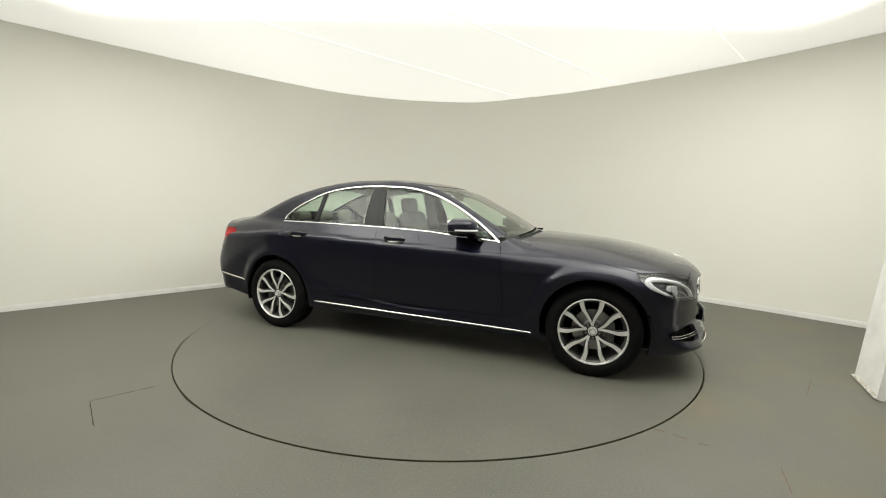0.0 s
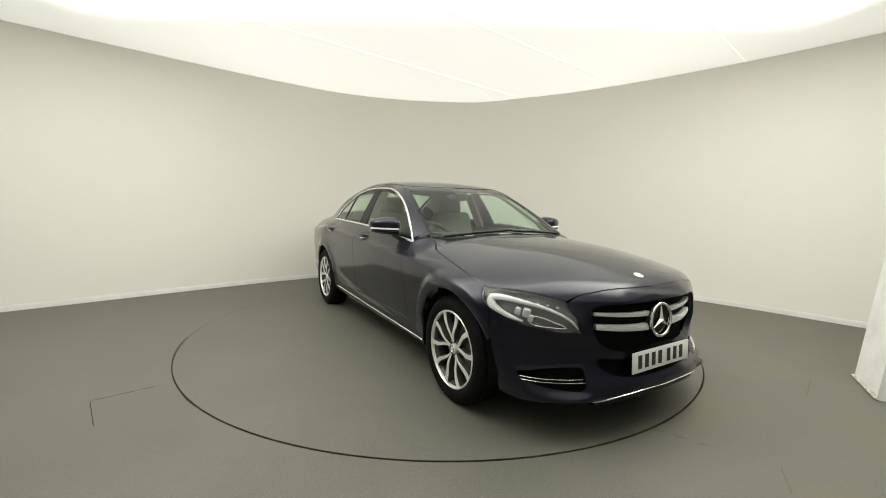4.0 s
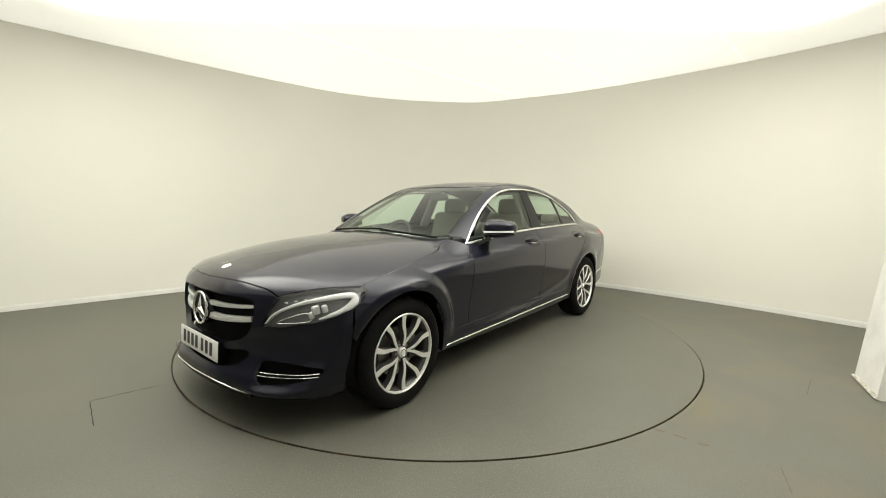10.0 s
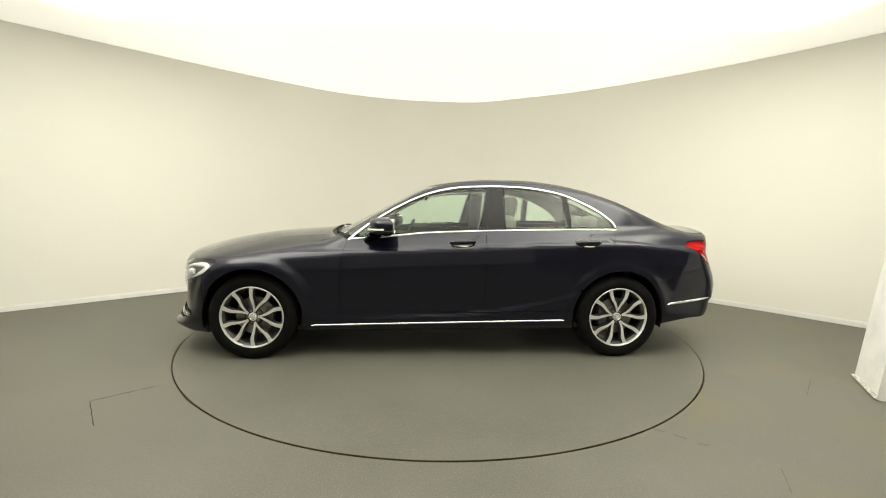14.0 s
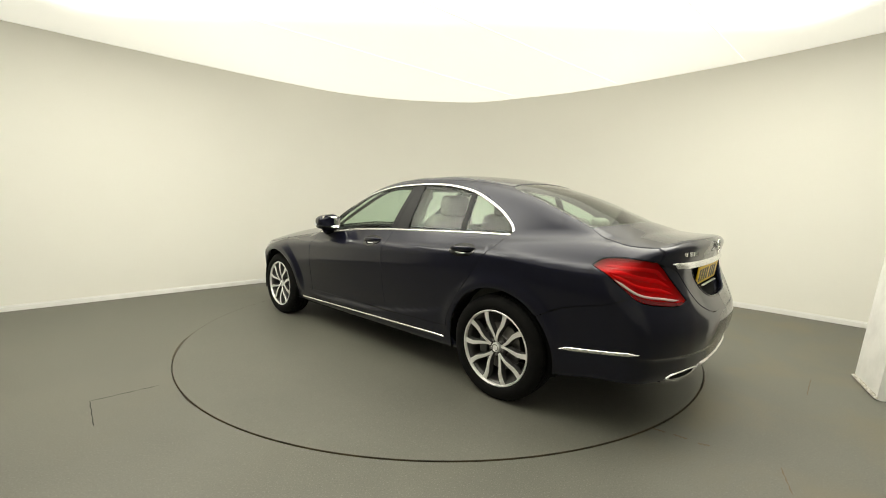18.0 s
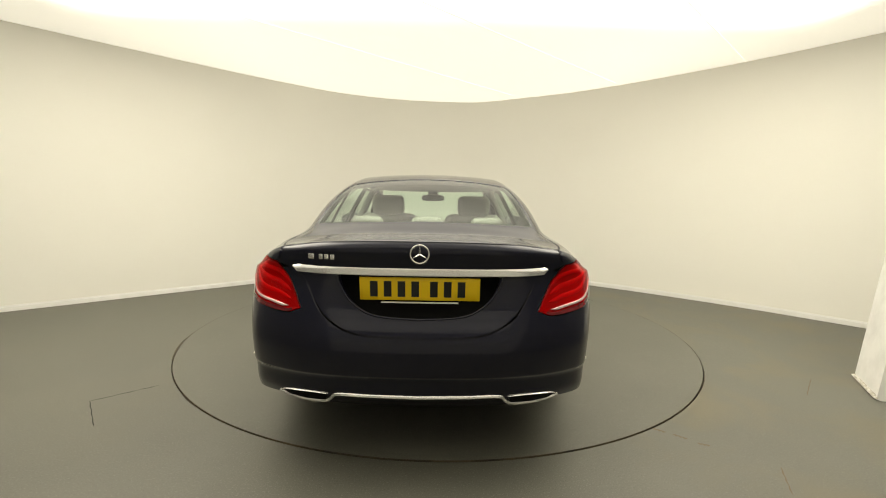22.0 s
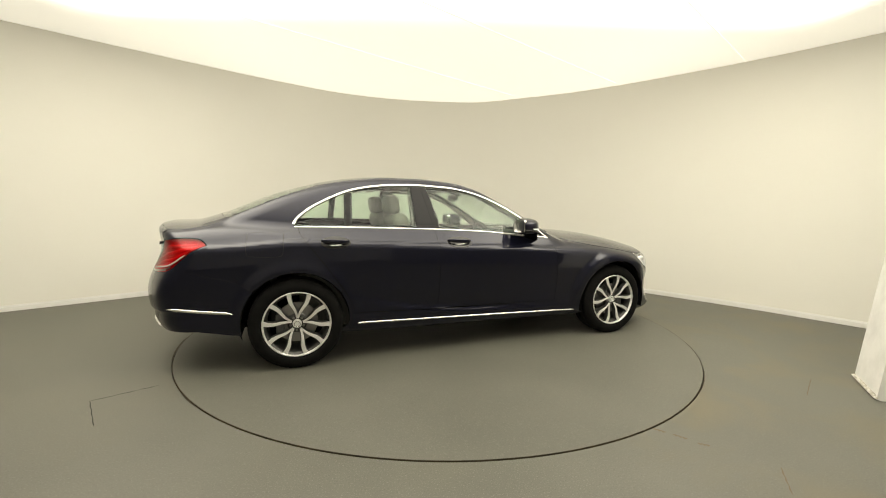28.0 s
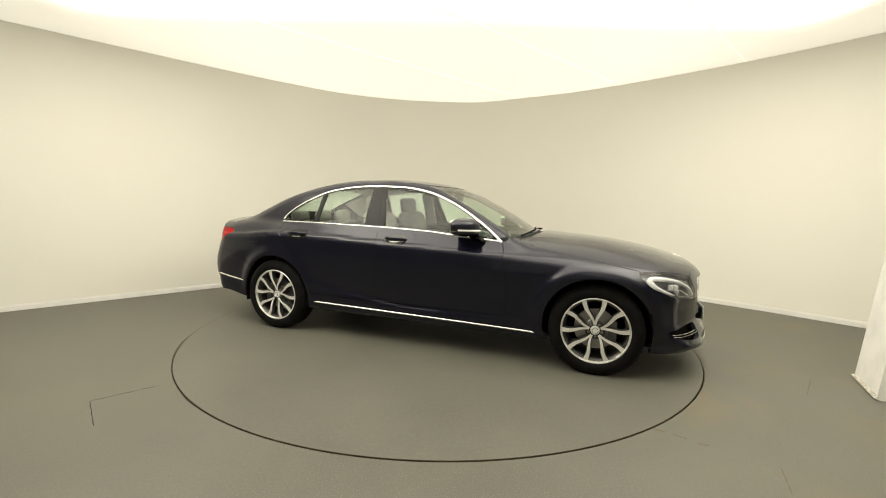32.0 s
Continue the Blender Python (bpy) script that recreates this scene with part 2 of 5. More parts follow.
def strip_wall(name, plan, z0, z1, thick, material, label):
    """A wall along a plan line, thickened outwards."""
    n = len(plan)
    tang = np.gradient(plan, axis=0)
    tang /= np.linalg.norm(tang, axis=1)[:, None]
    out = plan + np.stack([-tang[:, 1], tang[:, 0]], 1) * thick
    v = [(*plan[i], z) for z in (z0, z1) for i in range(n)] + [(*out[i], z) for z in (z0, z1) for i in range(n)]
    f = []
    for i in range(n - 1):
        f += [(i, i + 1, n + i + 1, n + i), (2 * n + i + 1, 2 * n + i, 3 * n + i, 3 * n + i + 1),
              (n + i, n + i + 1, 3 * n + i + 1, 3 * n + i), (i + 1, i, 2 * n + i, 2 * n + i + 1)]
    f += [(0, n, 3 * n, 2 * n), (2 * n - 1, n - 1, 3 * n - 1, 4 * n - 1)]
    me = mesh_from(name, v, f, material)
    me.set_sharp_from_angle(angle=radians(35))
    return tagged(new(name, me), label, "wall", kind="structure")


strip_wall("wall_curved", WALL_PLAN, 0.0, HEIGHT, 0.12, WALL, "smooth cream painted wall bending round the turntable")
# unseen rear wall, added with pale middle and dark sides to shape reflections
REAR_RIGHT = spline([(4.9, -0.5), (5.3, -1.9), (4.9, -3.5), (3.9, -4.5), (2.3, -5.15)], step=0.2)
REAR_MID = spline([(2.3, -5.15), (1.2, -5.38), (0.0, -5.45), (-1.2, -5.38), (-2.3, -5.15)], step=0.2)
REAR_LEFT = spline([(-2.3, -5.15), (-4.2, -4.5), (-5.6, -3.6), (-6.4, -2.6), (-6.4, -1.5)], step=0.2)
strip_wall("wall_rear", REAR_MID, 0.0, HEIGHT, 0.12, PALE_GREY, "unseen added pale grey wall closing the booth, brightens reflections")
strip_wall("wall_rear_east", REAR_RIGHT, 0.0, HEIGHT, 0.12, DIM_WALL, "unseen added dark grey wall closing the booth, darkens reflections")
strip_wall("wall_rear_west", REAR_LEFT, 0.0, HEIGHT, 0.12, DIM_WALL, "unseen added dark grey wall closing the booth, darkens reflections")


def skirting():
    inner = WALL_PLAN.copy()
    tang = np.gradient(inner, axis=0)
    tang /= np.linalg.norm(tang, axis=1)[:, None]
    nrm = np.stack([tang[:, 1], -tang[:, 0]], 1)
    prof = [(0.001, 0.0), (0.014, 0.0), (0.014, 0.042), (0.012, 0.049), (0.006, 0.052), (0.006, 0.058), (0.001, 0.062)]
    v, f, k = [], [], len(prof)
    for i in range(len(inner)):
        v += [(*(inner[i] + nrm[i] * a), b) for a, b in prof]
    for i in range(len(inner) - 1):
        for j in range(k - 1):
            f.append((i * k + j, (i + 1) * k + j, (i + 1) * k + j + 1, i * k + j + 1))
    me = mesh_from("baseboard", v, f, SKIRT)
    me.set_sharp_from_angle(angle=radians(25))
    return tagged(new("baseboard", me), "white moulded skirting board along the curved wall", "skirting", kind="structure")


skirting()
TABLE_R = 2.268
GAP_W = 0.007


def ring_floor():
    """The booth floor with a round hole for the turntable."""
    n = 160
    v, f = [], []
    radii = (TABLE_R + GAP_W, 2.6, 3.4, 5.0, 8.0, 13.0)
    for r in radii:
        v += [(r * math.cos(i * math.tau / n), r * math.sin(i * math.tau / n), 0.0) for i in range(n)]
    for k in range(len(radii) - 1):
        for i in range(n):
            j = (i + 1) % n
            f.append((k * n + i, (k + 1) * n + i, (k + 1) * n + j, k * n + j))
    base = len(v)
    v += [(x, y, -0.06) for x, y, z in v[:n]]
    for i in range(n):
        j = (i + 1) % n
        f.append((i, j, base + j, base + i))
    me = mesh_from("floor", v, f, FLOOR)
    me.set_sharp_from_angle(angle=radians(30))
    return tagged(new("floor", me), "grey speckled vinyl floor with tan stains and scuffs", "floor", kind="structure")


ring_floor()
bm = bmesh.new()
bmesh.ops.create_circle(bm, cap_ends=True, segments=96, radius=TABLE_R + 0.2, matrix=Matrix.Translation((0, 0, -0.055)))
tagged(new("floor_pit", bm_mesh("floor_pit", bm, GAP, False)), "dark pit below the turntable gap", "floor", kind="structure")


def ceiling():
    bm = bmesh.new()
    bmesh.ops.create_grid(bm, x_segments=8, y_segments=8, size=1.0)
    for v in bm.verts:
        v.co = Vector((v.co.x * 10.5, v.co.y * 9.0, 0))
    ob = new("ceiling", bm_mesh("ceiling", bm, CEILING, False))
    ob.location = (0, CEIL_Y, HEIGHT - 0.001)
    tagged(ob, "white stretch fabric ceiling with a graded, put-in glow and fine seams", "ceiling", kind="structure")
    for k, (x, y, ang) in enumerate([(-0.23, -0.29, 40.2), (-2.3, -0.2, 40.5), (2.06, -0.38, 42.3)]):
        d = Vector((math.cos(radians(ang)), math.sin(radians(ang)), 0))
        bm = bmesh.new()
        w = (0.008, 0.007, 0.006)[k]
        box(bm, -5, SEAM_END[k], -w, w, -0.004, 0.0)
        s = new("ceiling_seam", bm_mesh("ceiling_seam", bm, SEAM, False))
        s.matrix_world = Matrix.Translation((x, y, HEIGHT - 0.003)) @ Matrix.Rotation(radians(ang), 4, "Z")
        tagged(s, "thin welded seam in the stretch ceiling", "seam", kind="structure")


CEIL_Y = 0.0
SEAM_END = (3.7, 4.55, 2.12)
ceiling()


# ---- the saloon's outer skin: one smooth body form, from which the panels are cut ----
section = curve1([0.12, 0.20, 0.26, 0.33, 0.42, 0.52, 0.62, 0.72, 0.80, 0.842, 0.866, 0.93, 0.99, 1.08],
                 [0.78, 0.828, 0.855, 0.866, 0.869, 0.878, 0.890, 0.898, 0.897, 0.884, 0.850, 0.806, 0.768, 0.72])
plan_width = curve1([-2.45, -2.25, -2.05, -1.83, -1.6, -1.42, -1.0, -0.5, 0.0, 0.5, 1.0, 1.42, 1.65, 1.8, 1.95, 2.1],
                    [0.82, 0.902, 0.942, 0.97, 0.99, 1.0, 0.998, 1.0, 1.0, 0.995, 0.99, 1.0, 0.978, 0.95, 0.89, 0.80])
shoulder = curve1([-2.3, -1.85, -1.37, -0.98, -0.34, 0.3, 0.73, 1.15, 1.57, 2.1], [0.88, 0.894, 0.929, 0.915, 0.887, 0.86, 0.838, 0.826, 0.81, 0.78])
nose_z = curve1([0.16, 0.22, 0.27, 0.33, 0.40, 0.47, 0.55, 0.62, 0.69, 0.74, 0.78, 0.84], [2.185, 2.238, 2.235, 2.205, 2.185, 2.185, 2.195, 2.192, 2.178, 2.152, 2.115, 2.02])
nose_y = curve1([0, 0.15, 0.25, 0.35, 0.45, 0.55, 0.65, 0.75, 0.82, 0.9, 1.0], [0, -0.004, -0.014, -0.04, -0.08, -0.13, -0.19, -0.26, -0.33, -0.44, -0.6])
tail_z = curve1([0.24, 0.31, 0.36, 0.43, 0.457, 0.55, 0.60, 0.64, 0.69, 0.75, 0.86, 0.93, 0.98, 1.02, 1.08], [2.33, 2.395, 2.418, 2.428, 2.450, 2.462, 2.455, 2.438, 2.410, 2.381, 2.355, 2.368, 2.38, 2.375, 2.30])
tail_smooth = curve1([0.24, 0.31, 0.36, 0.43, 0.457, 0.55, 0.62, 0.70, 0.78, 0.86, 0.93, 0.98, 1.02, 1.08], [2.33, 2.395, 2.418, 2.428, 2.450, 2.458, 2.448, 2.42, 2.385, 2.362, 2.366, 2.372, 2.365, 2.29])
tail_y = curve1([0, 0.2, 0.35, 0.5, 0.6, 0.7, 0.78, 0.86, 0.95], [0, 0.006, 0.02, 0.05, 0.085, 0.135, 0.195, 0.29, 0.45])
under = curve1([-2.45, -2.09, -1.8, -1.4, 0, 1.5, 1.75, 2.0, 2.2], [0.24, 0.235, 0.225, 0.21, 0.2, 0.18, 0.165, 0.168, 0.20])
deck = curve1([-2.42, -2.36, -2.3, -2.2, -2.1, -2.0, -1.85, -1.5, -1.0, 0, 0.7, 0.93, 1.2, 1.475, 1.746, 2.018, 2.10, 2.16, 2.24],
              [1.012, 1.032, 1.034, 1.038, 1.049, 1.065, 1.072, 1.05, 1.02, 0.985, 0.972, 0.968, 0.950, 0.925, 0.880, 0.810, 0.784, 0.75, 0.66])
deck_drop = curve1([-2.4, -2.0, -1.5, -0.5, 0.6, 0.95, 1.4, 1.8, 2.05, 2.2], [0.07, 0.07, 0.05, 0.02, 0.05, 0.085, 0.098, 0.094, 0.085, 0.08])
roof_z = curve1([-2.3, -2.2, -2.1, -1.97, -1.8, -1.52, -1.24, -0.96, -0.69, -0.42, -0.15, -0.02, 0.12, 0.30, 0.53, 0.70, 0.84, 0.95, 1.1],
                [0.78, 0.94, 1.03, 1.095, 1.172, 1.285, 1.362, 1.41, 1.430, 1.430, 1.408, 1.386, 1.347, 1.264, 1.146, 1.053, 0.972, 0.905, 0.79])
roof_bow = curve1([-2.2, -1.0, -0.4, 0.1, 1.2], [-0.20, -0.18, 0.0, 0.12, 0.16])
cabin_y = curve1([-2.2, -1.8, -1.43, -1.2, -0.7, 0.0, 0.3, 0.7, 0.95, 1.2], [0.57, 0.675, 0.735, 0.75, 0.772, 0.775, 0.768, 0.747, 0.71, 0.66])
AXLE, WHEEL_Z, ARCH_R = 1.42, 0.324, 0.370


def smax(a, b, k):
    h = np.clip(0.5 + 0.5 * (a - b) / k, 0, 1)
    return b + (a - b) * h + k * h * (1 - h)


def form(p):
    """Signed form of the body: negative inside."""
    x, y, z = p[:, 0], np.abs(p[:, 1]), p[:, 2]
    lift = np.clip((z - 0.45) / 0.3, 0, 1)
    lift = lift * lift * (3 - 2 * lift)
    zs = z - (shoulder(x) - 0.86) * lift
    side = section(zs) * plan_width(x)
    for cx in (AXLE, -AXLE):
        r = np.hypot(x - cx, z - WHEEL_Z)
        flare = np.exp(-((r - 0.392) / 0.05) ** 2)
        if cx > 0:
            # the front flare runs out wide and ends in a soft crease
            k = np.clip((r - 0.425) / 0.075, 0, 1)
            flare = np.where(r > 0.392, 1 - k * k * (3 - 2 * k), flare)
        side = side + (0.016 if cx < 0 else 0.030) * flare * np.clip((z - 0.3) / 0.15, 0, 1)
    # a hollow low in the doors above a crease that rises to the rear
    zc = z - (0.352 - 0.036 * x + 0.12 * np.minimum(x, 0) ** 2)
    side = side - 0.017 * np.where(zc > 0, np.exp(-(zc / 0.085) ** 2), np.exp(-(zc / 0.022) ** 2)) * np.clip(1.2 - np.abs(x + 0.1) * 1.05, 0, 1)
    low = smax(y - side, z - (deck(x) - deck_drop(x) * (y / 0.73) ** 2.4), 0.085)
    # a blade below each side intake stands forward of the bumper
    out = np.clip((y - 0.40) / 0.18, 0, 1)
    blade = 0.042 * np.exp(-((z - 0.226) / 0.03) ** 2) * out * out * (3 - 2 * out)
    low = smax(low, x - (nose_z(z) + nose_y(y) + blade), 0.055)
    ledge = np.clip((0.52 - y) / 0.2, 0, 1)
    ledge = ledge * ledge * (3 - 2 * ledge)
    low = smax(low, -x - (tail_smooth(z) + (tail_z(z) - tail_smooth(z)) * ledge - tail_y(y)), 0.05)
    low = smax(low, under(x) - z, 0.04)
    top = smax(y - (cabin_y(x) - 0.45 * (z - 1) - 0.30 * (z - 1) ** 2), z - (roof_z(x + roof_bow(x) * y * y) - (0.10 - 0.05 * np.clip((x + 0.3) / 0.5, 0, 1)) * y * y), 0.07)
    top = np.maximum(top, 0.86 - z)
    return -smax(-low, -top, 0.045)


def slope(p, h=0.002):
    g = np.stack([(form(p + d) - form(p - d)) / (2 * h) for d in np.eye(3) * h], 1)
    return g / np.maximum(np.linalg.norm(g, axis=1), 1e-9)[:, None]


def hit(o, d, reach):
    """First meeting of rays with the body form."""
    n = len(o)
    lo, hi, found = np.zeros(n), np.full(n, reach), np.zeros(n, bool)
    for t in np.linspace(0, reach, 90)[1:]:
        todo = ~found
        if not todo.any():
            break
        v = form(o[todo] + d[todo] * t)
        idx = np.where(todo)[0]
        inside = v < 0
        hi[idx[inside]] = t
        found[idx[inside]] = True
        lo[idx[~inside]] = t
    for _ in range(16):
        mid = (lo + hi) / 2
        inside = form(o + d * mid[:, None]) < 0
        hi, lo = np.where(inside, mid, hi), np.where(inside, lo, mid)
    return o + d * hi[:, None]


class Proj:
    """A way to look at the skin: from the side, from above, round the nose or round the tail."""
    def __init__(self, kind):
        self.kind = kind
        self.ax = {"nose": 1.3, "tail": -1.45}.get(kind)
        self.s = 1 if kind == "nose" else -1

    def uv(self, p):
        p = np.atleast_2d(np.array(p, float))
        if self.kind == "side":
            return p[:, [0, 2]]
        if self.kind == "top":
            return p[:, [0, 1]]
        return np.stack([np.arctan2(p[:, 1], self.s * (p[:, 0] - self.ax)) * 0.85, p[:, 2]], 1)

    def on(self, uv):
        uv = np.atleast_2d(np.array(uv, float))
        n = len(uv)
        if self.kind == "side":
            o = np.stack([uv[:, 0], np.full(n, 1.15), uv[:, 1]], 1)
            return hit(o, np.tile((0.0, -1.0, 0.0), (n, 1)), 1.1)
        if self.kind == "top":
            o = np.stack([uv[:, 0], uv[:, 1], np.full(n, 1.6)], 1)
            return hit(o, np.tile((0.0, 0.0, -1.0), (n, 1)), 1.3)
        a = uv[:, 0] / 0.85
        d = np.stack([self.s * np.cos(a), np.sin(a), 0 * a], 1)
        return hit(np.stack([np.full(n, self.ax), 0 * a, uv[:, 1]], 1) + d * 1.35, -d, 1.3)


SIDE, TOP, NOSE, TAIL = Proj("side"), Proj("top"), Proj("nose"), Proj("tail")


def arc(*pieces, step=0.02):
    """Outline from smooth pieces joined at corners."""
    out = []
    for p in pieces:
        q = spline(p, step=step)
        if out and np.linalg.norm(out[-1][-1] - q[0]) < 1e-6:
            q = q[1:]
        out.append(q)
    q = np.vstack(out)
    return q[:-1] if np.linalg.norm(q[0] - q[-1]) < 1e-6 else q


def within(q, poly):
    x, y = q[:, 0], q[:, 1]
    r = np.zeros(len(q), bool)
    a, b = poly, np.roll(poly, -1, 0)
    for (x0, y0), (x1, y1) in zip(a, b):
        c = (y0 > y) != (y1 > y)
        if abs(y1 - y0) > 1e-12:
            r ^= c & (x < (x1 - x0) * (y - y0) / (y1 - y0) + x0)
    return r


def nearest(q, polys):
    best = np.full(len(q), 1e9)
    out = q.copy()
    for poly in polys:
        a, b = poly, np.roll(poly, -1, 0)
        for p0, p1 in zip(a, b):
            d = p1 - p0
            t = np.clip(((q - p0) @ d) / max(d @ d, 1e-12), 0, 1)
            c = p0 + t[:, None] * d
            e = np.linalg.norm(q - c, axis=1)
            m = e < best
            best[m], out[m] = e[m], c[m]
    return out


def skin(proj, outer, holes=(), res=0.014, gap=0.0030, flange=0.014, lift=0.0):
    """A panel of the skin inside an outline, less its holes: clean edges, turned in by a flange."""
    polys = [np.array(outer)] + [np.array(h) for h in holes]
    lo, hi = polys[0].min(0) - res, polys[0].max(0) + res
    nu, nv = [max(3, int(math.ceil(k / res)) + 1) for k in hi - lo]
    u, v = np.meshgrid(np.linspace(lo[0], hi[0], nu), np.linspace(lo[1], hi[1], nv), indexing="ij")
    q = np.stack([u.ravel(), v.ravel()], 1)
    ok = within(q, polys[0])
    for h in polys[1:]:
        ok &= ~within(q, h)
    idx = np.arange(nu * nv).reshape(nu, nv)
    quads = np.stack([idx[:-1, :-1], idx[1:, :-1], idx[1:, 1:], idx[:-1, 1:]], -1).reshape(-1, 4)
    quads = quads[ok[quads].all(1)]
    edges = {}
    for f in quads.tolist():
        for a, b in zip(f, f[1:] + f[:1]):
            edges[(a, b)] = edges.get((a, b), 0) + 1
    rim = [(a, b) for a, b in edges if (b, a) not in edges]
    used = np.unique(quads)
    remap = -np.ones(nu * nv, int)
    remap[used] = np.arange(len(used))
    q = q[used]
    quads = remap[quads]
    rim = [(remap[a], remap[b]) for a, b in rim]
    rv = np.array(sorted({i for e in rim for i in e}))
    near = nearest(q[rv], polys)
    for poly in polys:
        d0 = poly - np.roll(poly, 1, 0)
        d1 = np.roll(poly, -1, 0) - poly
        ang = np.abs((np.arctan2(d1[:, 1], d1[:, 0]) - np.arctan2(d0[:, 1], d0[:, 0]) + np.pi) % (2 * np.pi) - np.pi)
        for c in poly[ang > 0.6]:
            k = np.linalg.norm(q[rv] - c, axis=1).argmin()
            if np.linalg.norm(q[rv[k]] - c) < res * 2.5:
                near[k] = c
    back = q[rv] - near
    q[rv] = near + back / np.maximum(np.linalg.norm(back, axis=1), 1e-6)[:, None] * gap
    p = proj.on(q)
    nrm = slope(p)
    p = p + nrm * lift
    faces = quads.tolist()
    if flange:
        base = {i: len(p) + k for k, i in enumerate(rv.tolist())}
        p = np.vstack([p, p[rv] - nrm[rv] * flange])
        faces += [(b, a, base[a], base[b]) for a, b in rim]
        nrm = np.vstack([nrm, nrm[rv]])
    return p, faces, nrm


def skin_mesh(name, pf, material, flip=False, angle=50):
    """flip: the same on the other side of the car."""
    p, faces = pf[:2]
    p = np.array(p)
    if flip:
        p = p * np.array((1, -1, 1))
    bm = bmesh.new()
    vs = [bm.verts.new(v) for v in p]
    for f in faces:
        try:
            bm.faces.new([vs[i] for i in f])
        except ValueError:
            pass
    me = bm_mesh(name, bm, material, True, angle)
    k = len(faces)
    pick = [me.polygons[i] for i in range(0, k, max(1, k // 60))]
    g = slope(np.array([q.center for q in pick]))
    if sum((n * np.array(q.normal)).sum() * q.area for n, q in zip(g, pick)) < 0:
        me.flip_normals()
    if len(pf) > 2:
        # the form's own slope as normals: smooth reflections over every panel
        n = np.array(pf[2]) * np.array((1, -1 if flip else 1, 1))
        me.normals_split_custom_set_from_vertices([tuple(v) for v in n])
    return me


def both(name, pf, material, parents, label=""):
    """The same part left and right, each on its own parent."""
    return [part(name, skin_mesh(name, pf, material, k == 1), material, parents[k], label) for k in (0, 1)]


def mirrored(half):
    """A closed outline from the half with positive second value (or first, for round ends)."""
    half = np.array(half)
    return np.vstack([half, (half * np.array((1, -1)))[::-1][1:-1] if abs(half[0][1]) < 1e-9 and abs(half[-1][1]) < 1e-9 else (half * np.array((1, -1)))[::-1]])


def mirrored_u(half):
    half = np.array(half)
    m = (half * np.array((-1, 1)))[::-1]
    return np.vstack([half, m[1 if abs(half[-1][0]) < 1e-9 else 0:len(m) - (1 if abs(half[0][0]) < 1e-9 else 0)]])


def wheel_arch(cx, a0, a1, r=ARCH_R):
    return [(cx + r * math.cos(radians(a)), WHEEL_Z + r * math.sin(radians(a))) for a in np.linspace(a0, a1, 14)]


car = new("saloon_car")
tagged(car, "dark navy blue four-door saloon car with chrome trim on the turntable", "car")

# shut lines and openings, side view (x, z)
HOOD_SIDE = [(0.79, 0.945), (0.86, 0.915), (0.96, 0.884), (1.196, 0.841), (1.441, 0.803), (1.57, 0.780), (1.68, 0.759)]
DOOR_FRONT = [(0.765, 0.355), (0.772, 0.5), (0.762, 0.68), (0.738, 0.85), (0.715, 0.910)]
BELT_F = [(0.715, 0.910), (0.314, 0.949), (0.09, 0.970), (-0.36, 0.991)]
B_LINE = [(-0.36, 0.991), (-0.347, 0.83), (-0.345, 0.6), (-0.347, 0.358)]
BELT_R = [(-0.36, 0.991), (-1.02, 1.006), (-1.40, 1.008)]
DOOR_REAR = [(-1.40, 1.008), (-1.382, 0.951), (-1.318, 0.867), (-1.128, 0.612), (-1.032, 0.45), (-1.01, 0.372)]
DAYLIGHT = [(0.715, 0.910), (0.552, 1.040), (0.325, 1.180), (0.10, 1.279), (-0.126, 1.331), (-0.353, 1.347), (-0.58, 1.349), (-0.808, 1.331), (-1.039, 1.281), (-1.275, 1.171), (-1.40, 1.078), (-1.432, 1.03), (-1.40, 1.008)]
# seams seen from above (x, y)
SCREEN_SIDE = [(0.765, 0.66), (0.5, 0.617), (0.25, 0.57), (0.05, 0.535), (-0.03, 0.52)]
ROOF_SIDE = [(-0.03, 0.52), (-0.3, 0.535), (-0.7, 0.545), (-1.0, 0.538), (-1.17, 0.522), (-1.275, 0.495)]
REAR_SIDE = [(-1.275, 0.495), (-1.34, 0.53), (-1.5, 0.556), (-1.7, 0.578), (-1.87, 0.592)]
BOOT_SIDE = [(-1.87, 0.592), (-1.96, 0.632), (-2.08, 0.665), (-2.16, 0.655), (-2.235, 0.628)]
HOOD_FRONT = [(2.125, 0.0), (2.112, 0.2), (2.075, 0.40), (2.046, 0.50), (2.032, 0.572)]
LAMP_TOP = [(2.032, 0.572), (1.97, 0.642), (1.875, 0.732), (1.785, 0.795), (1.68, 0.838)]
HOOD_REAR = [(0.79, 0.715), (0.872, 0.52), (0.928, 0.25), (0.945, 0.0)]
# tail lamp, in space
CORNER = tuple(TOP.on([(-2.235, 0.628)])[0])
LAMP_C = (-2.24, 0.655, 0.915)
LAMP_R_TOP = [LAMP_C, (-2.17, 0.718, 0.931), (-2.10, 0.752, 0.936), (-2.02, 0.78, 0.927), (-1.977, 0.811, 0.893)]
LAMP_R_LOW = [(-1.977, 0.811, 0.893), (-2.05, 0.812, 0.85), (-2.114, 0.805, 0.797), (-2.199, 0.766, 0.727), (-2.287, 0.672, 0.706), (-2.337, 0.583, 0.702), (-2.35, 0.521, 0.725)]
LAMP_R_IN = [(-2.35, 0.521, 0.725), (-2.309, 0.56, 0.793), (-2.273, 0.605, 0.86), LAMP_C]
BUMPER_SEAM = [(-2.13, 0.745), (-2.079, 0.705), (-1.849, 0.649), (-1.70, 0.575)]

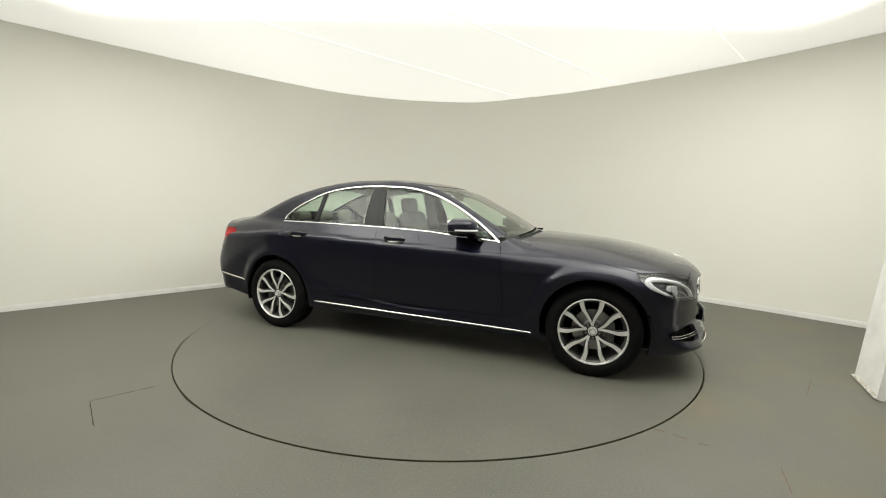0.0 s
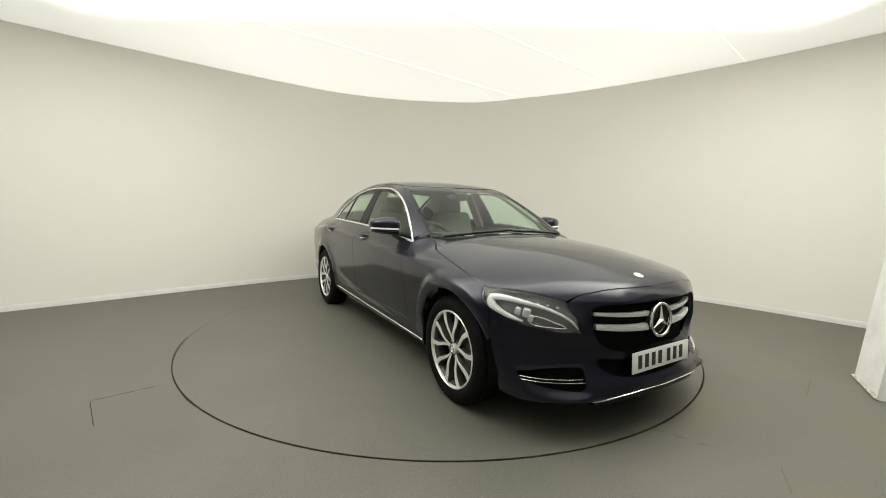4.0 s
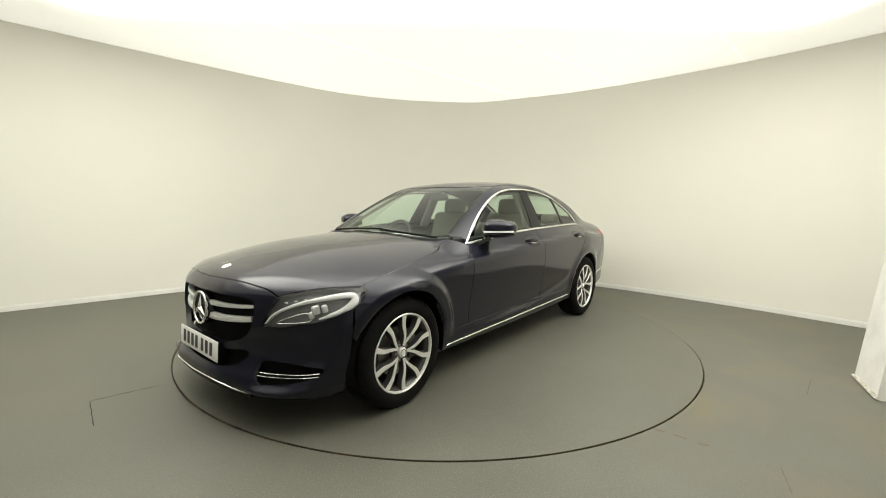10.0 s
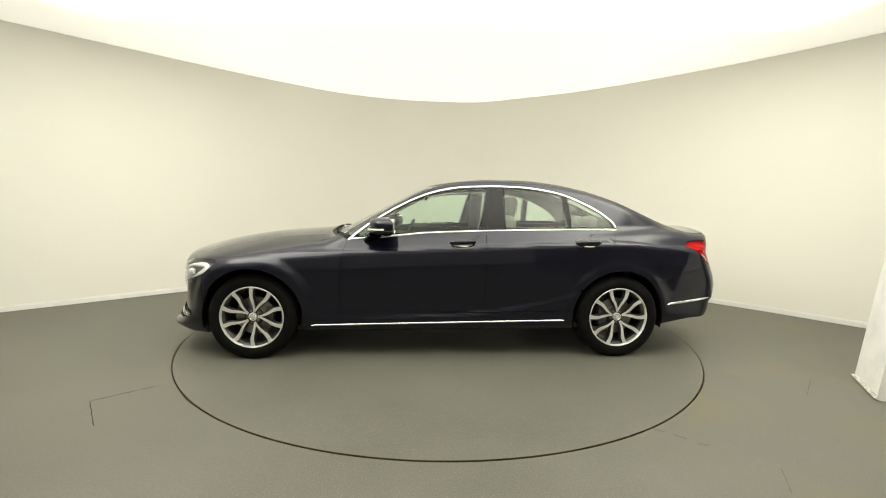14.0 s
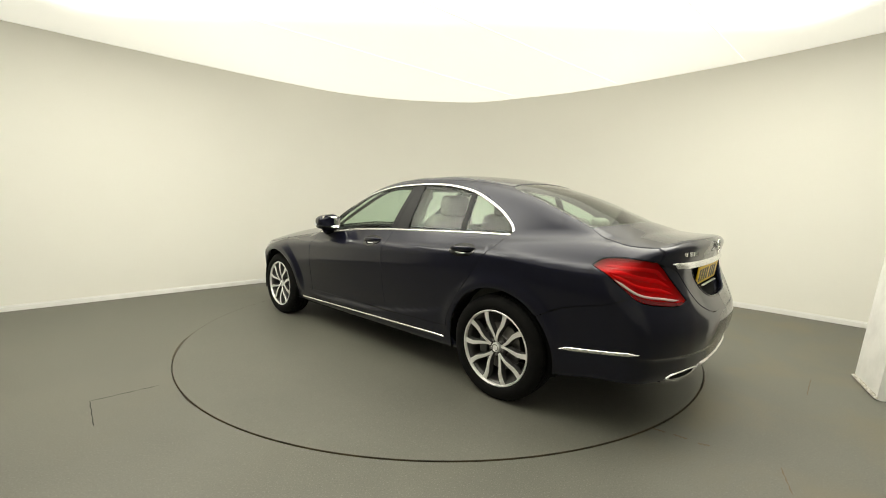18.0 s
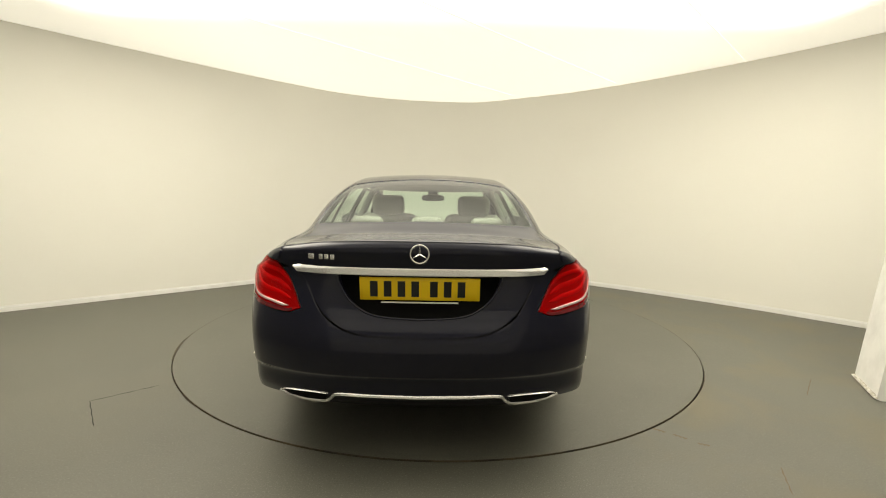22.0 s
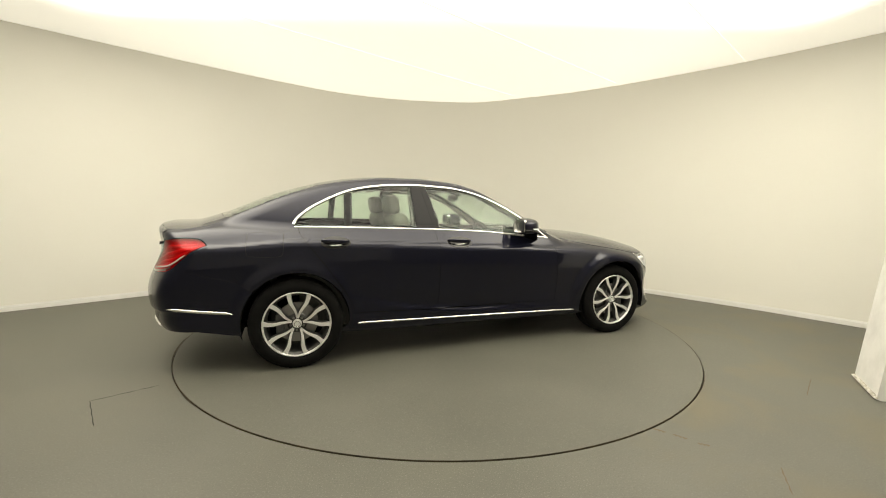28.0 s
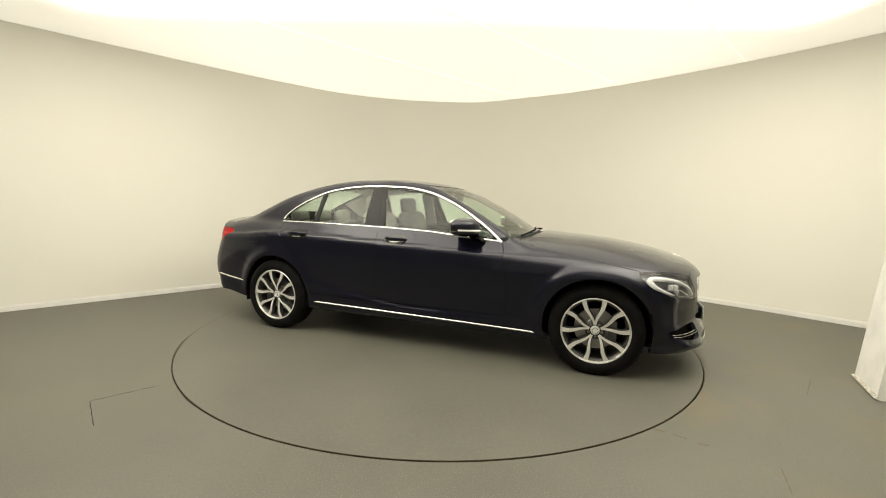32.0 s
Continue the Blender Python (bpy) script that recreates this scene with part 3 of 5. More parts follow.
edge_side = SIDE.on(spline(HOOD_SIDE, step=0.03))
hood_xy = edge_side[:, :2]
lamp_top3 = TOP.on(spline(LAMP_TOP, step=0.02))
lamp_top3[-1] = edge_side[-1]
LAMP_BACK = [(1.68, 0.759), (1.69, 0.730), (1.724, 0.693), (1.775, 0.65)]
lamp_back3 = SIDE.on(spline(LAMP_BACK, step=0.02))
LAMP_LOW = np.vstack([NOSE.uv(lamp_back3[-1:]), NOSE.uv([(1.837, 0.828, 0.625), (1.907, 0.777, 0.59), (1.988, 0.676, 0.567), (2.046, 0.584, 0.547), (2.084, 0.515, 0.554)])])
LAMP_IN = np.vstack([LAMP_LOW[-1:], NOSE.uv([(2.068, 0.526, 0.62)]), NOSE.uv(lamp_top3[:1])])
lamp_f_outline = arc(NOSE.uv(lamp_top3), NOSE.uv(lamp_back3), LAMP_LOW, LAMP_IN, step=0.015)

# bonnet
half = np.vstack([spline(HOOD_FRONT, step=0.02), spline(LAMP_TOP, step=0.02)[1:-1], hood_xy[::-1], spline(HOOD_REAR, step=0.02)[1:]])
part("bonnet", skin_mesh("bonnet", skin(TOP, mirrored(half), res=0.02), PAINT), PAINT, car)
# roof, screens and boot deck
SCREEN_TOP = [(-0.03, 0.52), (0.035, 0.40), (0.085, 0.2), (0.10, 0.0)]
REAR_TOP = [(-1.25, 0.0), (-1.255, 0.25), (-1.26, 0.41), (-1.275, 0.495)]
half = np.vstack([spline(SCREEN_TOP, step=0.02)[::-1], spline(ROOF_SIDE, step=0.02)[1:], spline(REAR_TOP, step=0.02)[::-1][1:]])
part("roof", skin_mesh("roof", skin(TOP, mirrored(half), res=0.02), PAINT), PAINT, car)
SCREEN_BASE = [(0.885, 0.0), (0.87, 0.25), (0.825, 0.5), (0.765, 0.66)]
half = np.vstack([spline(SCREEN_BASE, step=0.02), spline(SCREEN_SIDE, step=0.02)[1:], spline(SCREEN_TOP, step=0.02)[1:]])
windscreen = part("windscreen", skin_mesh("windscreen", skin(TOP, mirrored(half), res=0.022, gap=0.004, flange=0.006, lift=-0.004), GLASS), GLASS, car, "pale green tinted windscreen glass")
windscreen.visible_shadow = False
screen_outline = mirrored(half)
c0 = (screen_outline.max(0) + screen_outline.min(0)) / 2
inner = c0 + (screen_outline - c0) * np.array((0.94, 0.945))
part("black_border", skin_mesh("black_border", skin(TOP, screen_outline, [inner], res=0.0085, gap=0.003, flange=0.0, lift=-0.009), MATTE), MATTE, windscreen)
REAR_BASE = [(-1.87, 0.592), (-1.925, 0.43), (-1.965, 0.2), (-1.97, 0.0)]
half = np.vstack([spline(REAR_TOP, step=0.02), spline(REAR_SIDE, step=0.02)[1:], spline(REAR_BASE, step=0.02)[1:]])
rear_outline = mirrored(half)
rear_pane = part("rear_window", skin_mesh("rear_window", skin(TOP, rear_outline, res=0.02, gap=0.004, flange=0.006, lift=-0.004), GLASS), GLASS, car, "pale green tinted rear window glass")
rear_pane.visible_shadow = False
c0 = (rear_outline.max(0) + rear_outline.min(0)) / 2
inner = c0 + (rear_outline - c0) * np.array((0.945, 0.925))
part("black_border", skin_mesh("black_border", skin(TOP, rear_outline, [inner], res=0.0085, gap=0.003, flange=0.0, lift=-0.009), MATTE), MATTE, rear_pane)
boot_rim = TAIL.on(spline(TAIL.uv([CORNER, (-2.285, 0.555, 0.997), (-2.31, 0.43, 1.012), (-2.34, 0.2, 1.021), (-2.345, 0.0, 1.022)]), step=0.015))
half = np.vstack([spline(REAR_BASE, step=0.02)[::-1], spline(BOOT_SIDE, step=0.02)[1:], boot_rim[:, :2]])
boot = part("boot_lid", skin_mesh("boot_lid", skin(TOP, mirrored(half), res=0.018), PAINT), PAINT, car)

# body sides
ws = TOP.on(spline(SCREEN_SIDE, step=0.02))[:, [0, 2]]
rs = TOP.on(spline(ROOF_SIDE + REAR_SIDE[1:] + BOOT_SIDE[1:], step=0.02))[:, [0, 2]]
lamp_r_top = TAIL.on(TAIL.uv(spline(LAMP_R_TOP, step=0.02)))
lamp_r_low = TAIL.on(TAIL.uv(spline(LAMP_R_LOW, step=0.02)))
k_low = int(np.abs(lamp_r_low[:, 2] - 0.745).argmin())
seam = spline([tuple(lamp_r_low[k_low][[0, 2]])] + BUMPER_SEAM[1:], step=0.02)
day = spline(DAYLIGHT, step=0.01)
pillar = np.vstack([ws[(ws[:, 0] > 0.06) & (ws[:, 0] < 0.75)], day[(day[:, 0] > 0.10) & (day[:, 0] < 0.69)][::-1]])
both("front_pillar", skin(SIDE, pillar, res=0.0065, gap=0.0, flange=0.012), PAINT, (car, car))
quarter = np.vstack([ws[ws[:, 0] <= 0.08], rs[1:], [(-2.263, 0.965), (-2.261, 0.935)], lamp_r_top[:-1, [0, 2]], lamp_r_low[:k_low, [0, 2]], seam,
                     spline(wheel_arch(-AXLE, 137, 5), step=0.02)[1:], spline(DOOR_REAR, step=0.02)[::-1], day[day[:, 0] < 0.115][::-1][1:]])
sides = both("side_panel", skin(SIDE, quarter, res=0.0125), PAINT, (car, car))
fender = np.vstack([spline(HOOD_SIDE, step=0.02), spline(LAMP_BACK, step=0.02)[1:], [(1.782, 0.52)],
                    spline(wheel_arch(AXLE, 12, 178), step=0.02), [(1.05, 0.33), (0.768, 0.355)], spline(DOOR_FRONT, step=0.02)[1:]])
both("front_wing", skin(SIDE, fender, res=0.0125), PAINT, (car, car))
front_doors = both("front_door", skin(SIDE, arc(DOOR_FRONT, BELT_F, B_LINE, [B_LINE[-1], DOOR_FRONT[0]]), res=0.018), PAINT, (car, car))
rear_doors = both("rear_door", skin(SIDE, arc(BELT_R, DOOR_REAR, [DOOR_REAR[-1], B_LINE[-1]], B_LINE[::-1]), res=0.018), PAINT, (car, car))
sill = arc([(1.05, 0.33), (0.768, 0.353), (-0.347, 0.356), (-1.01, 0.37), (-1.048, 0.366), (-1.055, 0.30)], [(-1.055, 0.30), (-1.03, 0.222), (0, 0.205), (1.02, 0.2), (1.05, 0.27), (1.05, 0.33)], step=0.03)
sills = both("sill", skin(SIDE, sill, res=0.02), PAINT, (car, car))


def band(points, w0, w1):
    """Outline of a tapering strip along a line."""
    q = spline(points, step=0.015)
    t = np.gradient(q, axis=0)
    t /= np.linalg.norm(t, axis=1)[:, None]
    n = np.stack([-t[:, 1], t[:, 0]], 1)
    w = np.linspace(w0, w1, len(q))[:, None] / 2
    return np.vstack([q + n * w, (q - n * w)[::-1]])


def ribbon(proj, points, width, lift=0.006, thick=0.014, taper=0.0, tilt=0.0, sink=0.0, step=0.015):
    """A rounded moulding that follows the skin along a line."""
    q = spline(points, step=step)
    c = proj.on(q)
    nrm = slope(c)
    d = np.gradient(c, axis=0)
    side = np.cross(d, nrm)
    side /= np.maximum(np.linalg.norm(side, axis=1), 1e-9)[:, None]
    s = np.linspace(0, 1, len(q))
    w = width / 2 * np.where(taper > 0, np.minimum(1, np.minimum(s, 1 - s) / max(taper, 1e-6) + 0.12), 1)
    rows = []
    for a, up in ((-1, -thick), (-1, -0.35), (-0.6, 0.7), (0, 1.0), (0.6, 0.7), (1, -0.35), (1, -thick)):
        p = c + side * (a * w)[:, None]
        p = p - nrm * form(p)[:, None]
        rows.append(p + nrm * (up if up == -thick else up * lift) - nrm * sink - nrm * (tilt * a * np.sign(side[:, 2]))[:, None])
    v = np.stack(rows, 1)
    m, k = v.shape[:2]
    f = [(i * k + j, i * k + j + 1, (i + 1) * k + j + 1, (i + 1) * k + j) for i in range(m - 1) for j in range(k - 1)]
    f += [tuple(range(k)), tuple(range((m - 1) * k, m * k))[::-1]]
    return v.reshape(-1, 3), f


# chrome round the side windows and along the sills
both("window_chrome", ribbon(SIDE, DAYLIGHT[:-1], 0.018, 0.002), CHROME, (car, car), "chrome surround of the side windows")
both("belt_chrome", ribbon(SIDE, [(0.70, 0.915)] + BELT_F[1:], 0.020, 0.006), CHROME, front_doors, "chrome strip below the window")
both("belt_chrome", ribbon(SIDE, BELT_R[:-1] + [(-1.425, 1.010)], 0.020, 0.006), CHROME, rear_doors, "chrome strip below the window")
both("sill_chrome", ribbon(SIDE, [(0.99, 0.25), (0.3, 0.268), (-0.4, 0.282), (-0.985, 0.292)], 0.016, 0.006, taper=0.01), CHROME, sills, "chrome strip along the sill")

# side glass and pillars
up = spline(DAYLIGHT, step=0.01)


def upper(x, inset=0.014):
    k = up[:, 0].argsort()
    return float(np.interp(x, up[k][:, 0], up[k][:, 1])) - inset


def pane(x_front, x_rear_low, x_rear_top, belt, front_top=None):
    bx = np.array([b[0] for b in belt])[::-1]
    bz = np.array([b[1] for b in belt])[::-1]
    low = [(x, float(np.interp(x, bx, bz)) + 0.008) for x in np.linspace(x_front, x_rear_low, 12)]
    ft = x_front if front_top is None else front_top
    top = [(x, upper(x)) for x in np.linspace(x_rear_top, ft, 24)]
    return np.vstack([low, top])


FRONT_GLASS = pane(0.655, -0.315, -0.385, BELT_F)
REAR_GLASS = pane(-0.505, -1.030, -1.012, BELT_R, -0.512)
SMALL_GLASS = np.vstack([[(-1.058, 1.014), (-1.41, 1.016)], [(x, upper(x)) for x in np.linspace(-1.39, -1.045, 14)]])
for nm, poly, parents in (("side_window", FRONT_GLASS, front_doors), ("side_window", REAR_GLASS, rear_doors), ("quarter_window", SMALL_GLASS, rear_doors)):
    for ob in both(nm, skin(SIDE, poly, res=0.02, gap=0.001, flange=0.0, lift=-0.010), GLASS, parents, "pale green tinted glass"):
        ob.visible_shadow = False
for poly, parents in ((FRONT_GLASS, front_doors), (REAR_GLASS, rear_doors), (SMALL_GLASS, rear_doors)):
    mid = poly.mean(0)
    both("window_seal", skin(SIDE, poly, [mid + (poly - mid) * (1 - 0.034 / np.ptp(poly, axis=0))], res=0.007, gap=0.0, flange=0.0, lift=-0.0125), MATTE, parents, "black rubber window seal")
both("pillar_trim", skin(SIDE, np.array([(-0.313, 0.997), (-0.383, upper(-0.383)), (-0.4305, upper(-0.4305)), (-0.3605, 0.998)]), res=0.008, gap=0.001, flange=0.01, lift=-0.004), BLACK, front_doors, "black pillar cover")
both("pillar_trim", skin(SIDE, np.array([(-0.3625, 0.998), (-0.4325, upper(-0.4325)), (-0.514, upper(-0.514)), (-0.507, 0.999)]), res=0.008, gap=0.001, flange=0.01, lift=-0.004), BLACK, rear_doors, "black pillar cover")
both("pillar_trim", skin(SIDE, np.array([(-1.028, 1.013), (-1.010, upper(-1.010)), (-1.047, upper(-1.047)), (-1.060, 1.014)]), res=0.008, gap=0.0, flange=0.01, lift=-0.005), BLACK, rear_doors, "black window divider")

# nose: bumper with grille, lower intake and side intakes cut out
GRILLE = [(0.0, 0.690), (0.25, 0.690), (0.41, 0.686), (0.462, 0.656), (0.452, 0.555), (0.41, 0.492), (0.31, 0.447), (0.15, 0.431), (0.0, 0.427)]
INTAKE = [(0.0, 0.395), (0.25, 0.397), (0.40, 0.412), (0.425, 0.395), (0.385, 0.348), (0.30, 0.322), (0.15, 0.313), (0.0, 0.311)]
FOG = [(0.505, 0.366), (0.62, 0.366), (0.735, 0.352), (0.780, 0.342), (0.787, 0.326), (0.77, 0.306), (0.69, 0.284), (0.58, 0.268), (0.515, 0.270), (0.488, 0.31)]


def front_uv(points):
    """Front view (y, z) to the nose's own map."""
    pts = np.array(points, float)
    x = nose_z(pts[:, 1]) + nose_y(np.abs(pts[:, 0]))
    return NOSE.uv(np.stack([x, pts[:, 0], pts[:, 1]], 1))


grille_o = mirrored_u(spline(front_uv(GRILLE), step=0.015))
intake_o = mirrored_u(spline(front_uv(INTAKE), step=0.015))
fog_o = spline(front_uv(FOG), step=0.015, closed=True)[:-1]
hood_front_uv = NOSE.uv(TOP.on(spline(HOOD_FRONT, step=0.02)))
arch_end = SIDE.on([(1.782, 0.52), (1.786, 0.36), (1.775, 0.172)])
bump_half = np.vstack([hood_front_uv, LAMP_IN[::-1][1:], spline(LAMP_LOW, step=0.015)[::-1][1:], NOSE.uv(arch_end),
                       NOSE.uv([(1.95, 0.76, 0.178), (2.06, 0.58, 0.180)]), front_uv([(0.47, 0.180), (0.36, 0.217), (0.2, 0.238), (0.0, 0.233)])])
bump_half[0][0] = 0.0
bump_half[-1][0] = 0.0
bumper = part("front_bumper", skin_mesh("front_bumper", skin(NOSE, mirrored_u(bump_half), [grille_o, intake_o, fog_o, fog_o * np.array((-1, 1))], res=0.0115, flange=0.03), PAINT), PAINT, car)

# tail: bumper and the upright face of the boot lid
BOOT_LOW = [(0.0, 0.622), (0.25, 0.630), (0.384, 0.678), (0.445, 0.74), (0.482, 0.80), (0.537, 0.869)]


def rear_uv(points):
    pts = np.array(points, float)
    x = -(tail_z(pts[:, 1]) - tail_y(np.abs(pts[:, 0])))
    return TAIL.uv(np.stack([x, pts[:, 0], pts[:, 1]], 1))


RECESS = [(0.0, 0.884), (0.25, 0.884), (0.362, 0.879), (0.352, 0.83), (0.308, 0.765), (0.235, 0.718), (0.15, 0.699), (0.0, 0.692)]
recess_o = mirrored_u(spline(rear_uv(RECESS), step=0.015))
low_line = spline(np.vstack([rear_uv(BOOT_LOW), TAIL.uv([LAMP_C])]), step=0.015)
boot_face = np.vstack([low_line, TAIL.uv([(-2.261, 0.644, 0.935), (-2.266, 0.628, 0.965)]), TAIL.uv(boot_rim)])
boot_face[0][0] = boot_face[-1][0] = 0.0
part("boot_face", skin_mesh("boot_face", skin(TAIL, mirrored_u(boot_face), [recess_o], res=0.012, gap=0.004, flange=0.075), PAINT), PAINT, boot)
part("plate_recess", skin_mesh("plate_recess", skin(TAIL, recess_o, res=0.015, gap=-0.006, flange=0.0, lift=-0.07), PAINT), PAINT, boot)
part("recess_lip", skin_mesh("recess_lip", ribbon(TAIL, mirrored_u(spline(rear_uv([(0.362, 0.872)] + RECESS[3:]), step=0.015)), 0.011, 0.004, 0.02, step=0.015), PAINT), PAINT, boot, "rounded lip round the plate recess")
REAR_LIP = [(0.66, 0.312), (0.55, 0.322), (0.40, 0.330), (0.33, 0.346), (0.2, 0.348), (0.0, 0.347)]
lip_side = SIDE.on([(-1.715, 0.25), (-1.84, 0.262), (-2.05, 0.30)])
arch_r = SIDE.on(wheel_arch(-AXLE, 137, 192)[::1])
rear_half = np.vstack([low_line, spline(TAIL.uv(LAMP_R_IN), step=0.015)[::-1][1:-1], TAIL.uv(lamp_r_low[::-1][:len(lamp_r_low) - k_low]),
                       TAIL.uv(SIDE.on(seam))[1:], TAIL.uv(arch_r)[1:], TAIL.uv(lip_side), rear_uv(REAR_LIP)])
rear_half[0][0] = rear_half[-1][0] = 0.0
rear_bumper = part("rear_bumper", skin_mesh("rear_bumper", skin(TAIL, mirrored_u(rear_half), res=0.0125, gap=0.003, flange=0.02), PAINT), PAINT, car)


# ---- turntable ----
def lathe_ring():
    """A thin worn lip round the disc."""
    bm = bmesh.new()
    n = 160
    rows = []
    for i in range(n):
        a = i * math.tau / n
        d = Vector((math.cos(a), math.sin(a), 0))
        rows.append([bm.verts.new(d * r + Vector((0, 0, z))) for r, z in ((TABLE_R - 0.002, 0.0042), (TABLE_R + 0.0005, 0.0045), (TABLE_R + 0.0008, -0.02))])
    for i in range(n):
        a, b = rows[i], rows[(i + 1) % n]
        for j in range(2):
            bm.faces.new((a[j], a[j + 1], b[j + 1], b[j]))
    return bm


bm = bmesh.new()
bmesh.ops.create_circle(bm, cap_ends=True, segments=160, radius=TABLE_R)
r = bmesh.ops.extrude_face_region(bm, geom=bm.faces[:])
for v in [g for g in r["geom"] if isinstance(g, bmesh.types.BMVert)]:
    v.co.z = -0.03
for v in bm.verts:
    v.co.z += 0.004
turntable = tagged(new("turntable", bm_mesh("turntable", bm, DISC, True, 30)), "round grey speckled vinyl turntable flush with the floor", "turntable")
part("edge_trim", lathe_ring(), EDGE, turntable, "dark worn edge of the turntable")


# ---- inner shells: black sheets added to darken gaps and grilles; underbody and arch liners ----
def shell(name, pf, material=MATTE, label=""):
    return part(name, skin_mesh(name, pf, material), material, car, label)


# black sheets just under the skin stand in for the shade in gaps
nose_shell = np.vstack([hood_front_uv * np.array((1, 1)) - np.array((0, 0.012)), NOSE.uv(lamp_top3) - np.array((0, 0.012)), NOSE.uv(arch_end), bump_half[-6:]])
nose_shell[0][0] = nose_shell[-1][0] = 0.0
shell("nose_blackout", skin(NOSE, mirrored_u(nose_shell), res=0.03, gap=0.0, flange=0.0, lift=-0.055))
tail_shell = np.vstack([rear_uv([(0.0, 1.0), (0.3, 0.995), (0.5, 0.975)]), TAIL.uv(lamp_r_top), TAIL.uv(lamp_r_low[:k_low]), TAIL.uv(SIDE.on(seam))[1:], TAIL.uv(arch_r)[1:], TAIL.uv(lip_side), rear_uv(REAR_LIP)])
tail_shell[0][0] = tail_shell[-1][0] = 0.0
shell("tail_blackout", skin(TAIL, mirrored_u(tail_shell), res=0.03, gap=0.0, flange=0.0, lift=-0.05))
side_low = np.vstack([[(1.78, 0.60), (1.70, 0.74)], np.array(HOOD_SIDE)[::-1] - np.array((0, 0.01)), [(0.72, 0.895)], np.array(BELT_F)[1:] - np.array((0, 0.014)), np.array(BELT_R)[1:] - np.array((0, 0.014)),
                      [(-1.80, 0.98), (-2.05, 0.86), (-1.98, 0.67)], spline(wheel_arch(-AXLE, 137, 5, 0.375), step=0.03), [(-1.03, 0.22), (1.03, 0.21)], spline(wheel_arch(AXLE, 178, 12, 0.375), step=0.03)])
for k in (0, 1):
    part("side_blackout", skin_mesh("side_blackout", skin(SIDE, side_low, res=0.03, gap=0.0, flange=0.0, lift=-0.03), MATTE, k == 1), MATTE, car)
bonnet_shell = mirrored(np.array([(2.10, 0.0), (2.04, 0.40), (1.93, 0.62), (1.72, 0.74), (1.2, 0.70), (0.80, 0.69), (0.90, 0.3), (0.92, 0.0)]))
shell("bonnet_blackout", skin(TOP, bonnet_shell, res=0.05, gap=0.0, flange=0.0, lift=-0.03))
half = np.vstack([spline(HOOD_REAR, step=0.02)[::-1], [(0.78, 0.69)], spline(SCREEN_BASE, step=0.02)[::-1][1:]])
scuttle = shell("scuttle_panel", skin(TOP, mirrored(half), res=0.012, gap=-0.004, flange=0.0, lift=-0.022), BLACK, "black plastic scuttle below the windscreen")
shell("boot_blackout", skin(TOP, mirrored(np.array([(-1.93, 0.0), (-1.86, 0.6), (-2.1, 0.63), (-2.28, 0.45), (-2.31, 0.0)])), res=0.05, gap=0.0, flange=0.0, lift=-0.03))
bm = bmesh.new()
box(bm, -1.75, 1.85, -0.66, 0.66, 0.185, 0.21, 0.006)
box(bm, -2.28, -1.72, -0.6, 0.6, 0.285, 0.31, 0.006)
part("underbody", bm, MATTE, car)
for sx in (1, -1):
    for sy in (1, -1):
        bm = bmesh.new()
        rows = []
        for a in np.linspace(radians(-14), radians(194), 22):
            rows.append([bm.verts.new((sx * AXLE + r * math.cos(a), sy * y, WHEEL_Z + r * math.sin(a))) for r, y in ((0.366, 0.868), (0.385, 0.80), (0.385, 0.52), (0.05, 0.50))])
        for a, b in zip(rows, rows[1:]):
            for j in range(3):
                bm.faces.new((a[j], a[j + 1], b[j + 1], b[j]))
        part("wheel_arch_liner", bm, MATTE, car)


# ---- wheels ----
def lathe(profile, n=72, notch=None):
    """Turn (radius, y) about the wheel's axle."""
    bm = bmesh.new()
    rings = []
    for i in range(n):
        a = i * math.tau / n
        ring = []
        for k, (r, y) in enumerate(profile):
            if notch and k in notch[0] and i % notch[2] == 0:
                r -= notch[1]
            ring.append(bm.verts.new((r * math.sin(a), y, r * math.cos(a))))
        rings.append(ring)
    for i in range(n):
        a, b = rings[i], rings[(i + 1) % n]
        for j in range(len(profile) - 1):
            bm.faces.new((a[j], a[j + 1], b[j + 1], b[j]))
    return bm


def disc_mesh(name, r, y0, y1, material, n=32, bevel=0.004):
    bm = lathe([(0.0005, y1), (r - bevel, y1), (r, y1 - bevel), (r, y0)], n)
    return bm_mesh(name, bm, material, True, 35)


half_t = [(0.2345, 0.098), (0.245, 0.107), (0.267, 0.1125), (0.290, 0.110), (0.305, 0.102), (0.314, 0.094), (0.3255, 0.082), (0.3275, 0.063), (0.320, 0.060), (0.320, 0.054), (0.3285, 0.051), (0.329, 0.022), (0.321, 0.019), (0.321, 0.012), (0.3295, 0.009)]
TYRE = bm_mesh("tyre", lathe(half_t + [(r, -y) for r, y in half_t[::-1]], 180, ((5, 6, 7, 22, 23, 24), 0.0035, 3)), RUBBER, True, 30)
BARREL = bm_mesh("rim", lathe([(0.224, 0.086), (0.213, 0.078), (0.205, 0.06), (0.201, 0.0), (0.203, -0.09), (0.23, -0.10)], 90), DARK_ALLOY, True, 40)
LIP = bm_mesh("rim_lip", lathe([(0.2370, 0.094), (0.2365, 0.101), (0.233, 0.104), (0.2285, 0.104), (0.225, 0.099), (0.223, 0.084)], 90), SILVER, True, 40)
BRAKE = bm_mesh("brake_disc", lathe([(0.062, 0.040), (0.075, 0.030), (0.145, 0.028), (0.147, 0.02), (0.145, 0.004), (0.07, 0.0)], 60), STEEL, True, 30)
